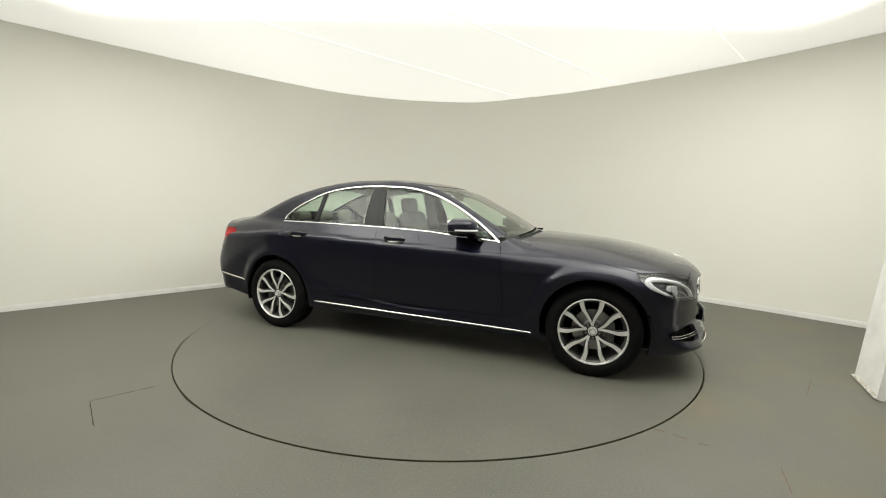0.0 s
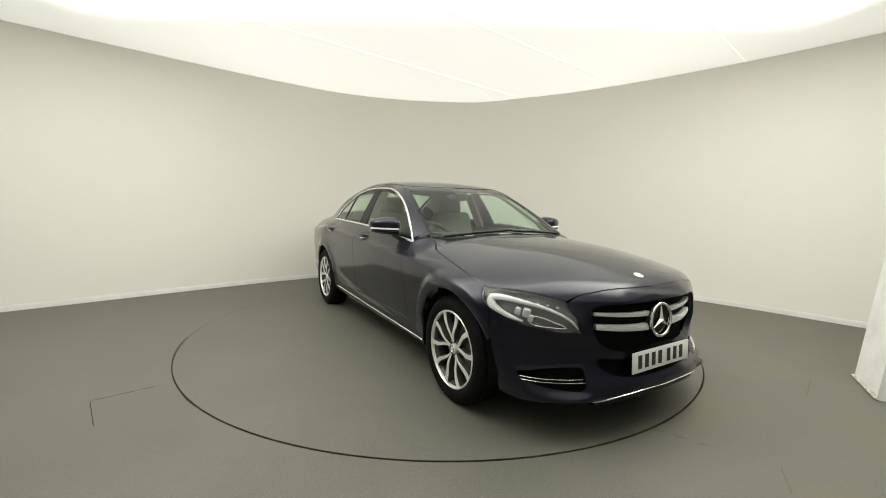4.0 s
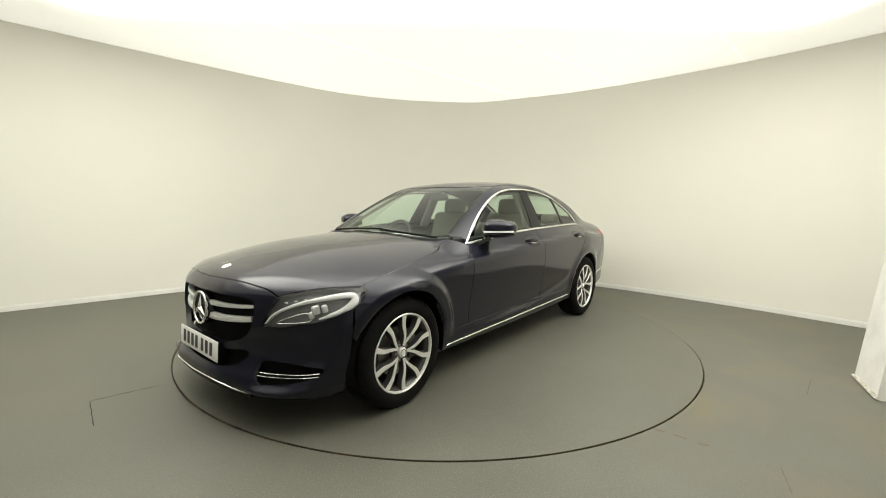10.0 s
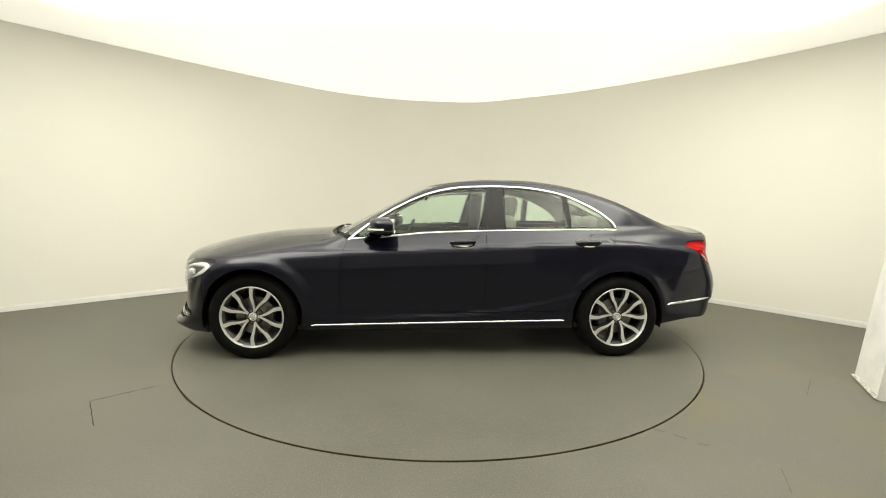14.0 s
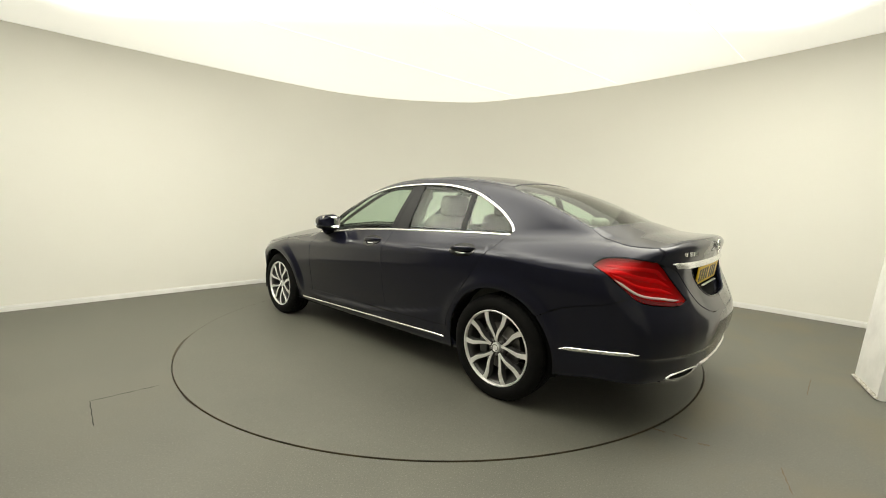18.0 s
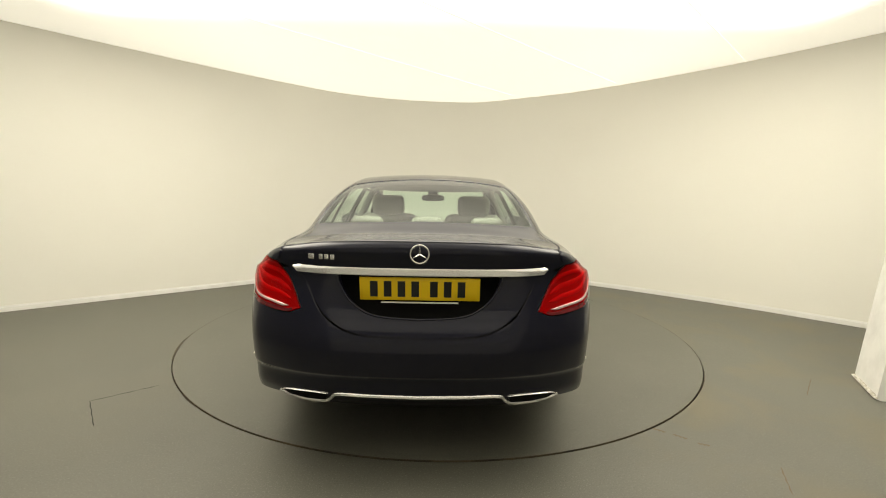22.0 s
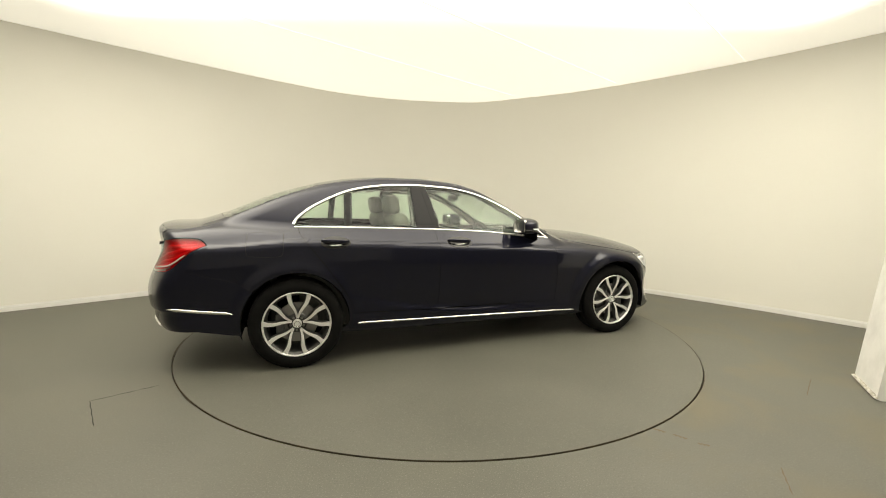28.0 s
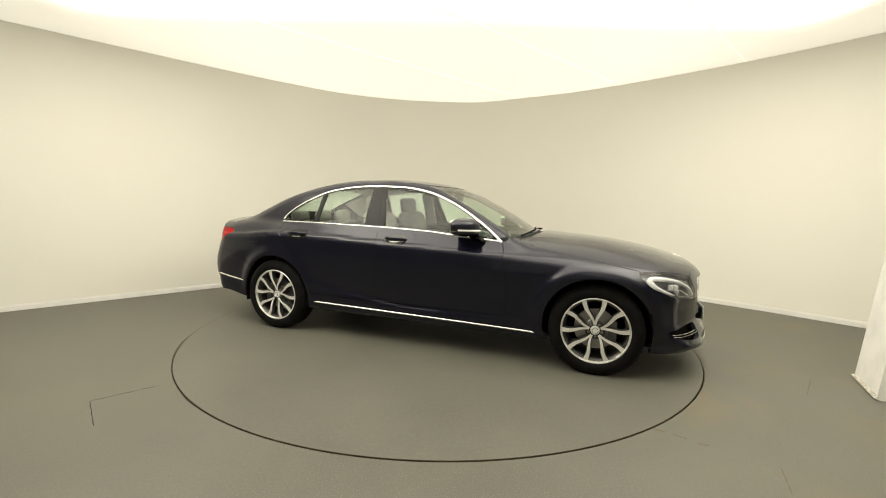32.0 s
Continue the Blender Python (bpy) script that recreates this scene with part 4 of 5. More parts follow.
HUB = bm_mesh("hub", lathe([(0.0005, 0.062), (0.040, 0.064), (0.058, 0.068), (0.066, 0.062), (0.068, 0.03)], 40), DARK_ALLOY, True, 40)
CAP = bm_mesh("centre_cap", lathe([(0.0005, 0.088), (0.022, 0.087), (0.029, 0.084), (0.0315, 0.078), (0.032, 0.06)], 40), SILVER_BAR, True, 40)
CAP_RING = bm_mesh("cap_ring", lathe([(0.0175, 0.0882), (0.0185, 0.0895), (0.0215, 0.0895), (0.0225, 0.087)], 32), CHROME, True, 40)
BOLT = bm_mesh("wheel_bolt", lathe([(0.0005, 0.073), (0.007, 0.073), (0.009, 0.07), (0.0095, 0.06)], 12), STEEL, True, 40)


def spoke_mesh():
    """One arm of a forked spoke: a machined face with grey flanks."""
    path = spline([(0.040, 4.0), (0.068, 7.2), (0.095, 11.2), (0.125, 15.4), (0.150, 18.2), (0.170, 19.4), (0.190, 19.0), (0.2255, 17.4)], n=24)
    bm = bmesh.new()
    rows = []
    for k, (r, deg) in enumerate(path):
        a = radians(deg)
        s = k / 23
        c = Vector((math.sin(a) * r, 0, math.cos(a) * r))
        nxt = path[min(k + 1, 23)]
        prv = path[max(k - 1, 0)]
        d = Vector((math.sin(radians(nxt[1])) * nxt[0] - math.sin(radians(prv[1])) * prv[0], 0, math.cos(radians(nxt[1])) * nxt[0] - math.cos(radians(prv[1])) * prv[0])).normalized()
        n = Vector((d.z, 0, -d.x))
        w = 0.0066 + 0.0044 * min(1, s / 0.7) + 0.006 * (max(0, s - 0.72) / 0.28) ** 1.5
        y = 0.080 + 0.017 * math.sin(s * 1.9)
        rows.append([bm.verts.new(c + n * o + Vector((0, y + dy, 0))) for o, dy in ((-w - 0.004, -0.040), (-w, -0.004), (-w + 0.0015, 0), (w - 0.0015, 0), (w, -0.004), (w + 0.004, -0.040))])
    for a, b in zip(rows, rows[1:]):
        for j in range(5):
            f = bm.faces.new((a[j], a[j + 1], b[j + 1], b[j]))
            f.material_index = 0 if j in (1, 2, 3) else 1
    me = bm_mesh("spoke", bm, SILVER, True, 30)
    me.materials.append(DARK_ALLOY)
    return me


SPOKE = spoke_mesh()
SPOKE_B = SPOKE.copy()
for v in SPOKE_B.vertices:
    v.co.x = -v.co.x
SPOKE_B.flip_normals()


def wheel(x, side, turn):
    w = part("wheel", BARREL, DARK_ALLOY, car, "five-spoke alloy wheel with machined silver face")
    w.matrix_local = Matrix.Translation((x, side * 0.776, WHEEL_Z - 0.003)) @ Matrix.Rotation(0 if side > 0 else math.pi, 4, "Z")
    part("tyre", TYRE, RUBBER, w, "black road tyre with fine tread")
    part("rim_lip", LIP, SILVER, w)
    part("brake_disc", BRAKE, STEEL, w)
    part("hub", HUB, DARK_ALLOY, w)
    part("centre_cap", CAP, SILVER_BAR, w)
    part("cap_ring", CAP_RING, CHROME, w)
    for k in range(5):
        a = radians(turn + 72 * k)
        for me in (SPOKE, SPOKE_B):
            part("spoke", me, SILVER, w).matrix_local = Matrix.Rotation(a, 4, "Y")
        b = part("wheel_bolt", BOLT, STEEL, w)
        b.location = (0.047 * math.sin(a + radians(36)), 0, 0.047 * math.cos(a + radians(36)))
    bm = bmesh.new()
    box(bm, -0.145 if x > 0 else 0.085, -0.085 if x > 0 else 0.145, 0.005, 0.055, -0.07, 0.07, 0.012)
    part("brake_caliper", bm, IRON, w)


for x in (AXLE, -AXLE):
    for side in (1, -1):
        wheel(x, side, {(AXLE, 1): -18, (AXLE, -1): 4, (-AXLE, 1): 0, (-AXLE, -1): -4}[(x, side)])


# ---- trim on nose and tail ----
def sweep(points, section_pts, closed=False):
    """Sweep a small section (a, b) along points in space; b is towards the section's up hint."""
    bm = bmesh.new()
    p = [Vector(q) for q in points]
    rows = []
    for i, c in enumerate(p):
        d = (p[(i + 1) % len(p)] if closed or i + 1 < len(p) else p[i]) - (p[i - 1] if closed or i else p[i])
        d.normalize()
        up = Vector((0, 0, 1)) if abs(d.z) < 0.9 else Vector((1, 0, 0))
        s = d.cross(up).normalized()
        u = s.cross(d)
        rows.append([bm.verts.new(c + s * a + u * b) for a, b in section_pts])
    k = len(section_pts)
    for i in range(len(p) if closed else len(p) - 1):
        a, b = rows[i], rows[(i + 1) % len(p)]
        for j in range(k):
            bm.faces.new((a[j], a[(j + 1) % k], b[(j + 1) % k], b[j]))
    if not closed:
        bm.faces.new(rows[0])
        bm.faces.new(rows[-1][::-1])
    return bm


def ring_section(r, n=8, flat=1.0):
    return [(r * math.cos(i * math.tau / n), r * flat * math.sin(i * math.tau / n)) for i in range(n)]


grille = part("grille", skin_mesh("grille", skin(NOSE, grille_o, res=0.02, gap=-0.01, flange=0.0, lift=-0.06), MATTE), MATTE, car, "black radiator grille with silver bars")
for sgn in (1, -1):
    for z0, z1, h0, h1, y1 in ((0.624, 0.645, 0.032, 0.020, 0.446), (0.545, 0.573, 0.046, 0.028, 0.434)):
        outline = front_uv([(y, z0 + (z1 - z0) * ((y - 0.06) / (y1 - 0.06)) ** 1.3) for y in np.linspace(0.06, y1, 10)])
        q = spline(outline, step=0.015)
        pts, fcs = [], []
        m = len(q)
        hh = np.linspace(h0, h1, m)
        rows = []
        for a, out in ((-0.5, -0.03), (-0.5, -0.008), (-0.36, -0.001), (0.1, 0.0), (0.16, -0.005), (0.24, -0.001), (0.42, -0.002), (0.5, -0.009), (0.5, -0.03)):
            w = q + np.stack([0 * hh, a * hh], 1)
            p = NOSE.on(w)
            rows.append(p + slope(p) * (out - 0.024))
        v = np.stack(rows, 1)
        k = v.shape[1]
        fcs = [(i * k + j, i * k + j + 1, (i + 1) * k + j + 1, (i + 1) * k + j) for i in range(m - 1) for j in range(k - 1)] + [tuple(range((m - 1) * k, m * k))]
        part("grille_bar", skin_mesh("grille_bar", (v.reshape(-1, 3), fcs), SILVER_BAR, sgn < 0, 30), SILVER_BAR, grille, "satin silver bar")


def emblem(parent, centre, radius, facing, tilt, depth):
    """A plain chrome ring with three arms."""
    m = Matrix.Translation(centre) @ Matrix.Rotation(0 if facing > 0 else math.pi, 4, "Z") @ Matrix.Rotation(radians(-tilt), 4, "Y")
    n = 48
    bm = sweep([(0, radius * 0.92 * math.cos(i * math.tau / n), radius * 0.92 * math.sin(i * math.tau / n)) for i in range(n)], ring_section(radius * 0.085, 10), True)
    bm.transform(m @ Matrix.Scale(depth, 4, Vector((1, 0, 0))))
    part("emblem_ring", bm, CHROME, parent, "plain chrome ring")
    bm = bmesh.new()
    top = bm.verts.new((radius * 0.16, 0, 0))
    tips, valleys = [], []
    for i in range(3):
        a = math.pi / 2 + i * math.tau / 3
        tips.append(bm.verts.new((0, radius * 0.9 * math.cos(a), radius * 0.9 * math.sin(a))))
        b = a + math.tau / 6
        valleys.append(bm.verts.new((0, radius * 0.15 * math.cos(b), radius * 0.15 * math.sin(b))))
    for i in range(3):
        bm.faces.new((top, tips[i], valleys[i]))
        bm.faces.new((top, valleys[i], tips[(i + 1) % 3]))
    bm.faces.new([w for i in range(3) for w in (tips[i], valleys[i])][::-1])
    bm.transform(m)
    part("emblem_arms", bm, CHROME, parent, "plain chrome three-armed shape", 10)


bm = lathe([(0.0005, 0.0), (0.082, 0.0), (0.092, -0.012), (0.092, -0.035)], 48)
bm.transform(Matrix.Translation((2.178, 0, 0.583)) @ Matrix.Rotation(radians(-90), 4, "Z"))
part("emblem_back", bm, GLOSS_BLACK, grille)
emblem(grille, (2.184, 0, 0.583), 0.096, 1, 4, 1.0)
bm = lathe([(0.0005, 0.004), (0.02, 0.0035), (0.027, 0.001), (0.028, -0.004)], 32)
bm.transform(Matrix.Translation((2.034, 0, float(TOP.on([(2.034, 0.0)])[0][2]) + 0.001)) @ Matrix.Rotation(radians(20), 4, "Y") @ Matrix.Rotation(radians(90), 4, "X"))
part("bonnet_badge", bm, SILVER, car, "small round silver badge")


def number_plate(centre, facing, material, label, tilt, height, width):
    m = Matrix.Translation(centre) @ Matrix.Rotation(0 if facing > 0 else math.pi, 4, "Z") @ Matrix.Rotation(radians(-tilt), 4, "Y")
    bm = bmesh.new()
    box(bm, -0.006, 0.0, -width / 2, width / 2, -height / 2, height / 2, 0.002)
    bm.transform(m)
    plate = part("number_plate", bm, material, car, label)
    at = -0.222
    for k in range(7):
        w = 0.047
        bm = bmesh.new()
        box(bm, 0.0, 0.0012, at + 0.007, at + w - 0.007, -0.036, 0.036)
        bm.transform(m @ Matrix.Scale(width / 0.52, 4, Vector((0, 1, 0))))
        part("plate_bar", bm, INK, plate)
        at += w + (0.0335 if k == 3 else 0.0125)
    return plate


number_plate((2.205, 0, 0.384), 1, PLATE_WHITE, "white front number plate with plain black bars", 3, 0.112, 0.515)
number_plate((-2.342, 0, 0.812), -1, PLATE_YELLOW, "yellow rear number plate with plain black bars", -8, 0.105, 0.53)
bm = bmesh.new()
box(bm, 2.12, 2.198, -0.235, 0.235, 0.335, 0.425, 0.01)
part("plate_holder", bm, MATTE, car)
both("intake_mesh", skin(NOSE, fog_o, res=0.02, gap=-0.008, flange=0.0, lift=-0.06), MATTE, (bumper, bumper), "black lower intake")
part("lower_intake", skin_mesh("lower_intake", skin(NOSE, intake_o, res=0.02, gap=-0.008, flange=0.0, lift=-0.06), MATTE), MATTE, bumper, "black centre intake")
for dz in (0.0, -0.015):
    both("intake_chrome", ribbon(NOSE, front_uv([(0.506, 0.316 + dz), (0.58, 0.314 + dz), (0.68, 0.316 + dz), (0.775, 0.322 + dz)]), 0.0045, 0.003, 0.02, step=0.02), CHROME, (bumper, bumper), "thin chrome strip")
part("lip_chrome", skin_mesh("lip_chrome", ribbon(NOSE, mirrored_u(front_uv([(0.46, 0.188), (0.36, 0.224), (0.2, 0.243), (0.0, 0.241)])), 0.007, 0.004, 0.012, step=0.02), CHROME), CHROME, bumper, "thin chrome lip strip")
bm = bmesh.new()
lip = NOSE.on(mirrored_u(front_uv([(0.44, 0.190), (0.36, 0.218), (0.2, 0.237), (0.0, 0.235)])))
low = lip - np.array((0.0, 0, 0.028))
back = low - np.array((0.25, 0, 0.0))
rows = [[bm.verts.new(q) for q in r] for r in (lip - np.array((0.006, 0, 0)), low - np.array((0.012, 0, 0)), back)]
for a, b in zip(rows, rows[1:]):
    for i in range(len(a) - 1):
        bm.faces.new((a[i], a[i + 1], b[i + 1], b[i]))
part("splitter", bm, BLACK, bumper)


# ---- head lamps ----
def at_uv(path, sink):
    p = NOSE.on(path)
    return p + slope(p) * sink


def headlamp(k):
    fl = np.array((1, -1 if k else 1, 1))
    bowl = part("headlamp", skin_mesh("headlamp", skin(NOSE, lamp_f_outline, res=0.012, gap=-0.004, flange=-0.036, lift=-0.042), LAMP_BOWL, k == 1), LAMP_BOWL, car, "clear headlamp with dark housing and bright light guide")
    lens = part("lens", skin_mesh("lens", skin(NOSE, lamp_f_outline, res=0.012, gap=0.002, flange=0.004, lift=0.0), GLASS_CLEAR, k == 1), GLASS_CLEAR, bowl, "clear outer lens")
    lens.visible_shadow = False
    # a pale light guide from the low inner tip along the top, wide where it hooks down at the rear
    line = spline(NOSE.uv([(2.078, 0.522, 0.566), (2.05, 0.556, 0.612), (2.0, 0.615, 0.655), (1.92, 0.69, 0.692), (1.83, 0.76, 0.716), (1.755, 0.805, 0.720), (1.738, 0.822, 0.700), (1.765, 0.825, 0.666), (1.83, 0.805, 0.628), (1.91, 0.75, 0.600)]), step=0.01)
    t = np.gradient(line, axis=0)
    t /= np.linalg.norm(t, axis=1)[:, None]
    wd = np.interp(np.linspace(0, 1, len(line)), [0, 0.1, 0.35, 0.6, 0.74, 0.85, 1], [0.003, 0.007, 0.009, 0.014, 0.018, 0.014, 0.003])[:, None]
    nn = np.stack([-t[:, 1], t[:, 0]], 1) * wd
    rows = []
    for e, sink in ((-1, -0.034), (-1, -0.014), (-0.5, -0.009), (0.5, -0.009), (1, -0.014), (1, -0.034)):
        rows.append(at_uv(line + nn * e, sink))
    v = np.stack(rows, 1)
    m, c = v.shape[:2]
    fcs = [(i * c + j, i * c + j + 1, (i + 1) * c + j + 1, (i + 1) * c + j) for i in range(m - 1) for j in range(c - 1)]
    part("light_guide", skin_mesh("light_guide", (v.reshape(-1, 3), fcs), LAMP_WHITE, k == 1), LAMP_WHITE, bowl, "pale curved light guide")
    loop = spline(NOSE.uv([(2.05, 0.575, 0.570), (2.0, 0.64, 0.607), (1.95, 0.69, 0.628), (1.925, 0.715, 0.612), (1.945, 0.71, 0.585), (2.0, 0.645, 0.572)]), step=0.01, closed=True)[:-1]
    part("reflector", skin_mesh("reflector", skin(NOSE, loop, res=0.008, gap=0.0, flange=0.012, lift=-0.036), LAMP_BOWL, k == 1), LAMP_BOWL, bowl, "dark inner reflector")
    part("bezel", skin_mesh("bezel", ribbon(NOSE, np.vstack([loop, loop[:1]]), 0.008, 0.003, 0.012, sink=0.022, step=0.01), CHROME, k == 1), CHROME, bowl, "thin chrome loop")
    # bright upright module between the bowls
    for (x, y, z), (sx, sy, sz) in (((1.905, 0.715, 0.648), (0.016, 0.020, 0.024)), ((1.925, 0.705, 0.618), (0.012, 0.014, 0.02)), ((1.87, 0.742, 0.655), (0.014, 0.016, 0.02))):
        q = at_uv(NOSE.uv([(x, y, z)]), -0.022)[0] * fl
        bm = bmesh.new()
        box(bm, -sx, sx, -sy, sy, -sz, sz, 0.0105, 4)
        bm.transform(Matrix.Translation(q) @ Matrix.Rotation(radians(-48 if k else 48), 4, "Z") @ Matrix.Rotation(radians(-14 if k else 14), 4, "X"))
        part("lamp_module", bm, LAMP_GREY, bowl, "bright chrome lamp module")
    for s in np.linspace(0.1, 0.75, 5):
        q = np.array((2.03, 0.585, 0.672)) * (1 - s) + np.array((1.80, 0.782, 0.738)) * s
        c2 = at_uv(NOSE.uv(q[None]), -0.02)[0] * fl
        bm = bmesh.new()
        box(bm, -0.006, 0.006, -0.008, 0.008, -0.0035, 0.0035, 0.0025)
        bm.transform(Matrix.Translation(c2) @ Matrix.Rotation(radians(-50 if k else 50), 4, "Z"))
        part("led", bm, LAMP_GREY, bowl)


headlamp(0)
headlamp(1)

# ---- tail lamps and tail trim ----
lamp_r_o = arc(TAIL.uv(LAMP_R_TOP), TAIL.uv(LAMP_R_LOW), TAIL.uv(LAMP_R_IN), step=0.015)
tails = both("tail_lamp", skin(TAIL, lamp_r_o, res=0.011, gap=0.003, flange=-0.012, lift=-0.016), RED, (car, car), "red tail lamp with lighter bands and a clear strip")
for ob in both("lens", skin(TAIL, lamp_r_o, res=0.011, gap=0.002, flange=0.012, lift=0.001), RED_GLASS, tails, "smooth red outer lens"):
    ob.visible_shadow = False


def lerp_band(s):
    """A line across the lamp, s from its lower to its upper edge."""
    lo = spline(TAIL.uv(LAMP_R_LOW), n=30)[4:]
    hi_line = np.vstack([spline(TAIL.uv(LAMP_R_TOP), n=30)[::-1], spline(TAIL.uv(LAMP_R_IN), n=30)[::-1]])
    hi_line = spline(hi_line[:46], n=26)
    return lo * (1 - s) + hi_line * s


for s, w, m, lab in ((0.16, 0.016, CLEAR_STRIP, "clear reversing strip"), (0.36, 0.020, RED_BRIGHT, ""), (0.57, 0.022, RED_BRIGHT, ""), (0.78, 0.020, RED_BRIGHT, "")):
    q = lerp_band(s)
    both("lamp_band", ribbon(TAIL, q[3:-3], w, 0.0025, 0.003, taper=0.1, sink=0.014) if not lab else ribbon(TAIL, q[3:-3], w, 0.0025, 0.004, taper=0.1), m, tails, lab)
both("lamp_foot", skin(TAIL, np.vstack([lerp_band(0.015)[1:-2], lerp_band(0.09)[1:-2][::-1]]), res=0.006, gap=0.0, flange=0.002, lift=0.0025), RED_DARK, tails)

part("boot_chrome", skin_mesh("boot_chrome", ribbon(TAIL, mirrored_u(rear_uv([(0.568, 0.905), (0.45, 0.900), (0.25, 0.899), (0.0, 0.899)])), 0.046, 0.005, 0.012, taper=0.02, tilt=0.014, step=0.02), CHROME), CHROME, boot, "broad chrome bar over the plate")
emblem(boot, tuple(TAIL.on([(0.0, 0.972)])[0] + np.array((-0.008, 0, 0))), 0.043, -1, -2, 0.8)
for k, y in enumerate((0.495, 0.445, 0.418, 0.391)):
    q = TAIL.on(rear_uv([(y, 0.950), (y - (0.028 if k == 0 else 0.020), 0.951)]))
    bm = bmesh.new()
    w = abs(q[0][1] - q[1][1])
    box(bm, -0.003, 0.003, -w / 2, w / 2, -0.0115, 0.0115, 0.002)
    n0 = slope(q)[0]
    bm.transform(Matrix.Translation((q[0] + q[1]) / 2 + n0 * 0.002) @ Matrix.Rotation(math.atan2(n0[1], n0[0]), 4, "Z"))
    part("boot_badge", bm, CHROME, boot, "plain chrome badge bar")
bm = bmesh.new()
box(bm, -2.358, -2.345, -0.17, 0.17, 0.752, 0.757, 0.002)
part("boot_grip", bm, SILVER_BAR, boot)
both("bumper_chrome", ribbon(SIDE, [(-1.832, 0.420), (-2.0, 0.438), (-2.12, 0.452), (-2.225, 0.466)], 0.022, 0.005, 0.012, taper=0.12), CHROME, (rear_bumper, rear_bumper), "chrome strip along the bumper side")
lip_line = rear_uv([(0.637, 0.328), (0.585, 0.311), (0.50, 0.303), (0.42, 0.306), (0.385, 0.324), (0.352, 0.350), (0.2, 0.350), (0.0, 0.348)])
part("exhaust_chrome", skin_mesh("exhaust_chrome", ribbon(TAIL, mirrored_u(spline(lip_line, step=0.01)), 0.019, 0.009, 0.02, step=0.012), CHROME), CHROME, rear_bumper, "bright chrome strip along the rear skirt")
both("tailpipe_trim", ribbon(TAIL, rear_uv([(0.637, 0.328), (0.60, 0.346), (0.50, 0.354), (0.395, 0.354)]), 0.007, 0.008, 0.02, taper=0.1), CHROME, (rear_bumper, rear_bumper), "chrome tailpipe surround")
# shade inside the tailpipe put in as a flat black patch
both("tailpipe", skin(TAIL, rear_uv([(0.627, 0.329), (0.585, 0.344), (0.50, 0.350), (0.405, 0.349), (0.405, 0.314), (0.50, 0.309), (0.58, 0.316)]), res=0.008, gap=0.0, flange=0.0, lift=0.002), MATTE, (rear_bumper, rear_bumper), "flat black patch for the shaded tailpipe opening")
valance = np.vstack([rear_uv([(0.0, 0.352), (0.2, 0.352), (0.36, 0.356), (0.42, 0.310), (0.55, 0.306), (0.63, 0.316)]), rear_uv([(0.61, 0.285), (0.4, 0.272), (0.0, 0.27)])])
valance[0][0] = valance[-1][0] = 0.0
part("rear_valance", skin_mesh("rear_valance", skin(TAIL, mirrored_u(valance), res=0.014, gap=0.0, flange=0.0, lift=-0.012), BLACK), BLACK, rear_bumper, "black lower rear valance")

# ---- handles, mirrors, wipers, flap ----
for (cx, cz), doors in (((-0.168, 0.893), front_doors), ((-1.147, 0.903), rear_doors)):
    oval = np.array([(cx + 0.108 * math.cos(a), cz + 0.041 * math.sin(a)) for a in np.linspace(0, math.tau, 40, endpoint=False)])
    # no recess is cut: its shade is a black oval on the skin
    both("handle_cup", skin(SIDE, oval, res=0.008, gap=0.0, flange=0.004, lift=0.0012), GLOSS_BLACK, doors, "raised black oval for the shaded handle recess")
    for k in (0, 1):
        bm = bmesh.new()
        rows = []
        for s in np.linspace(-1, 1, 15):
            p = SIDE.on([(cx + 0.102 * s, cz + 0.010 - 0.004 * s)])[0]
            out = 0.030 * (1 - abs(s) ** 4) + 0.002
            r = 0.016 * (1 - abs(s) ** 5 * 0.55)
            rows.append([bm.verts.new((p[0], (p[1] + out + 0.5 * r * math.cos(a)) * (1 if k == 0 else -1), p[2] + r * math.sin(a))) for a in np.linspace(0, math.tau, 12, endpoint=False)])
        for a, b in zip(rows, rows[1:]):
            for j in range(12):
                bm.faces.new((a[j], a[(j + 1) % 12], b[(j + 1) % 12], b[j]))
        bm.faces.new(rows[0])
        bm.faces.new(rows[-1][::-1])
        part("handle", bm, PAINT, doors[k])
    both("handle_chrome", ribbon(SIDE, [(cx + 0.045, cz - 0.016), (cx, cz - 0.019), (cx - 0.045, cz - 0.017)], 0.012, 0.006, 0.004, taper=0.2), SILVER_BAR, doors, "small bright grip plate")


def blob(centre, size, power=2.6, nu=28, nv=16):
    """A rounded, boxy shell."""
    bm = bmesh.new()
    sp = lambda v: math.copysign(abs(v) ** (2 / power), v)
    rows = []
    for i in range(nv + 1):
        b = -math.pi / 2 + math.pi * i / nv
        rows.append([bm.verts.new((centre[0] + size[0] * sp(math.cos(b)) * sp(math.cos(a)), centre[1] + size[1] * sp(math.cos(b)) * sp(math.sin(a)), centre[2] + size[2] * sp(math.sin(b)))) for a in np.linspace(0, math.tau, nu, endpoint=False)])
    for a, b in zip(rows, rows[1:]):
        for j in range(nu):
            bm.faces.new((a[j], a[(j + 1) % nu], b[(j + 1) % nu], b[j]))
    bmesh.ops.remove_doubles(bm, verts=bm.verts[:], dist=0.0004)
    return bm


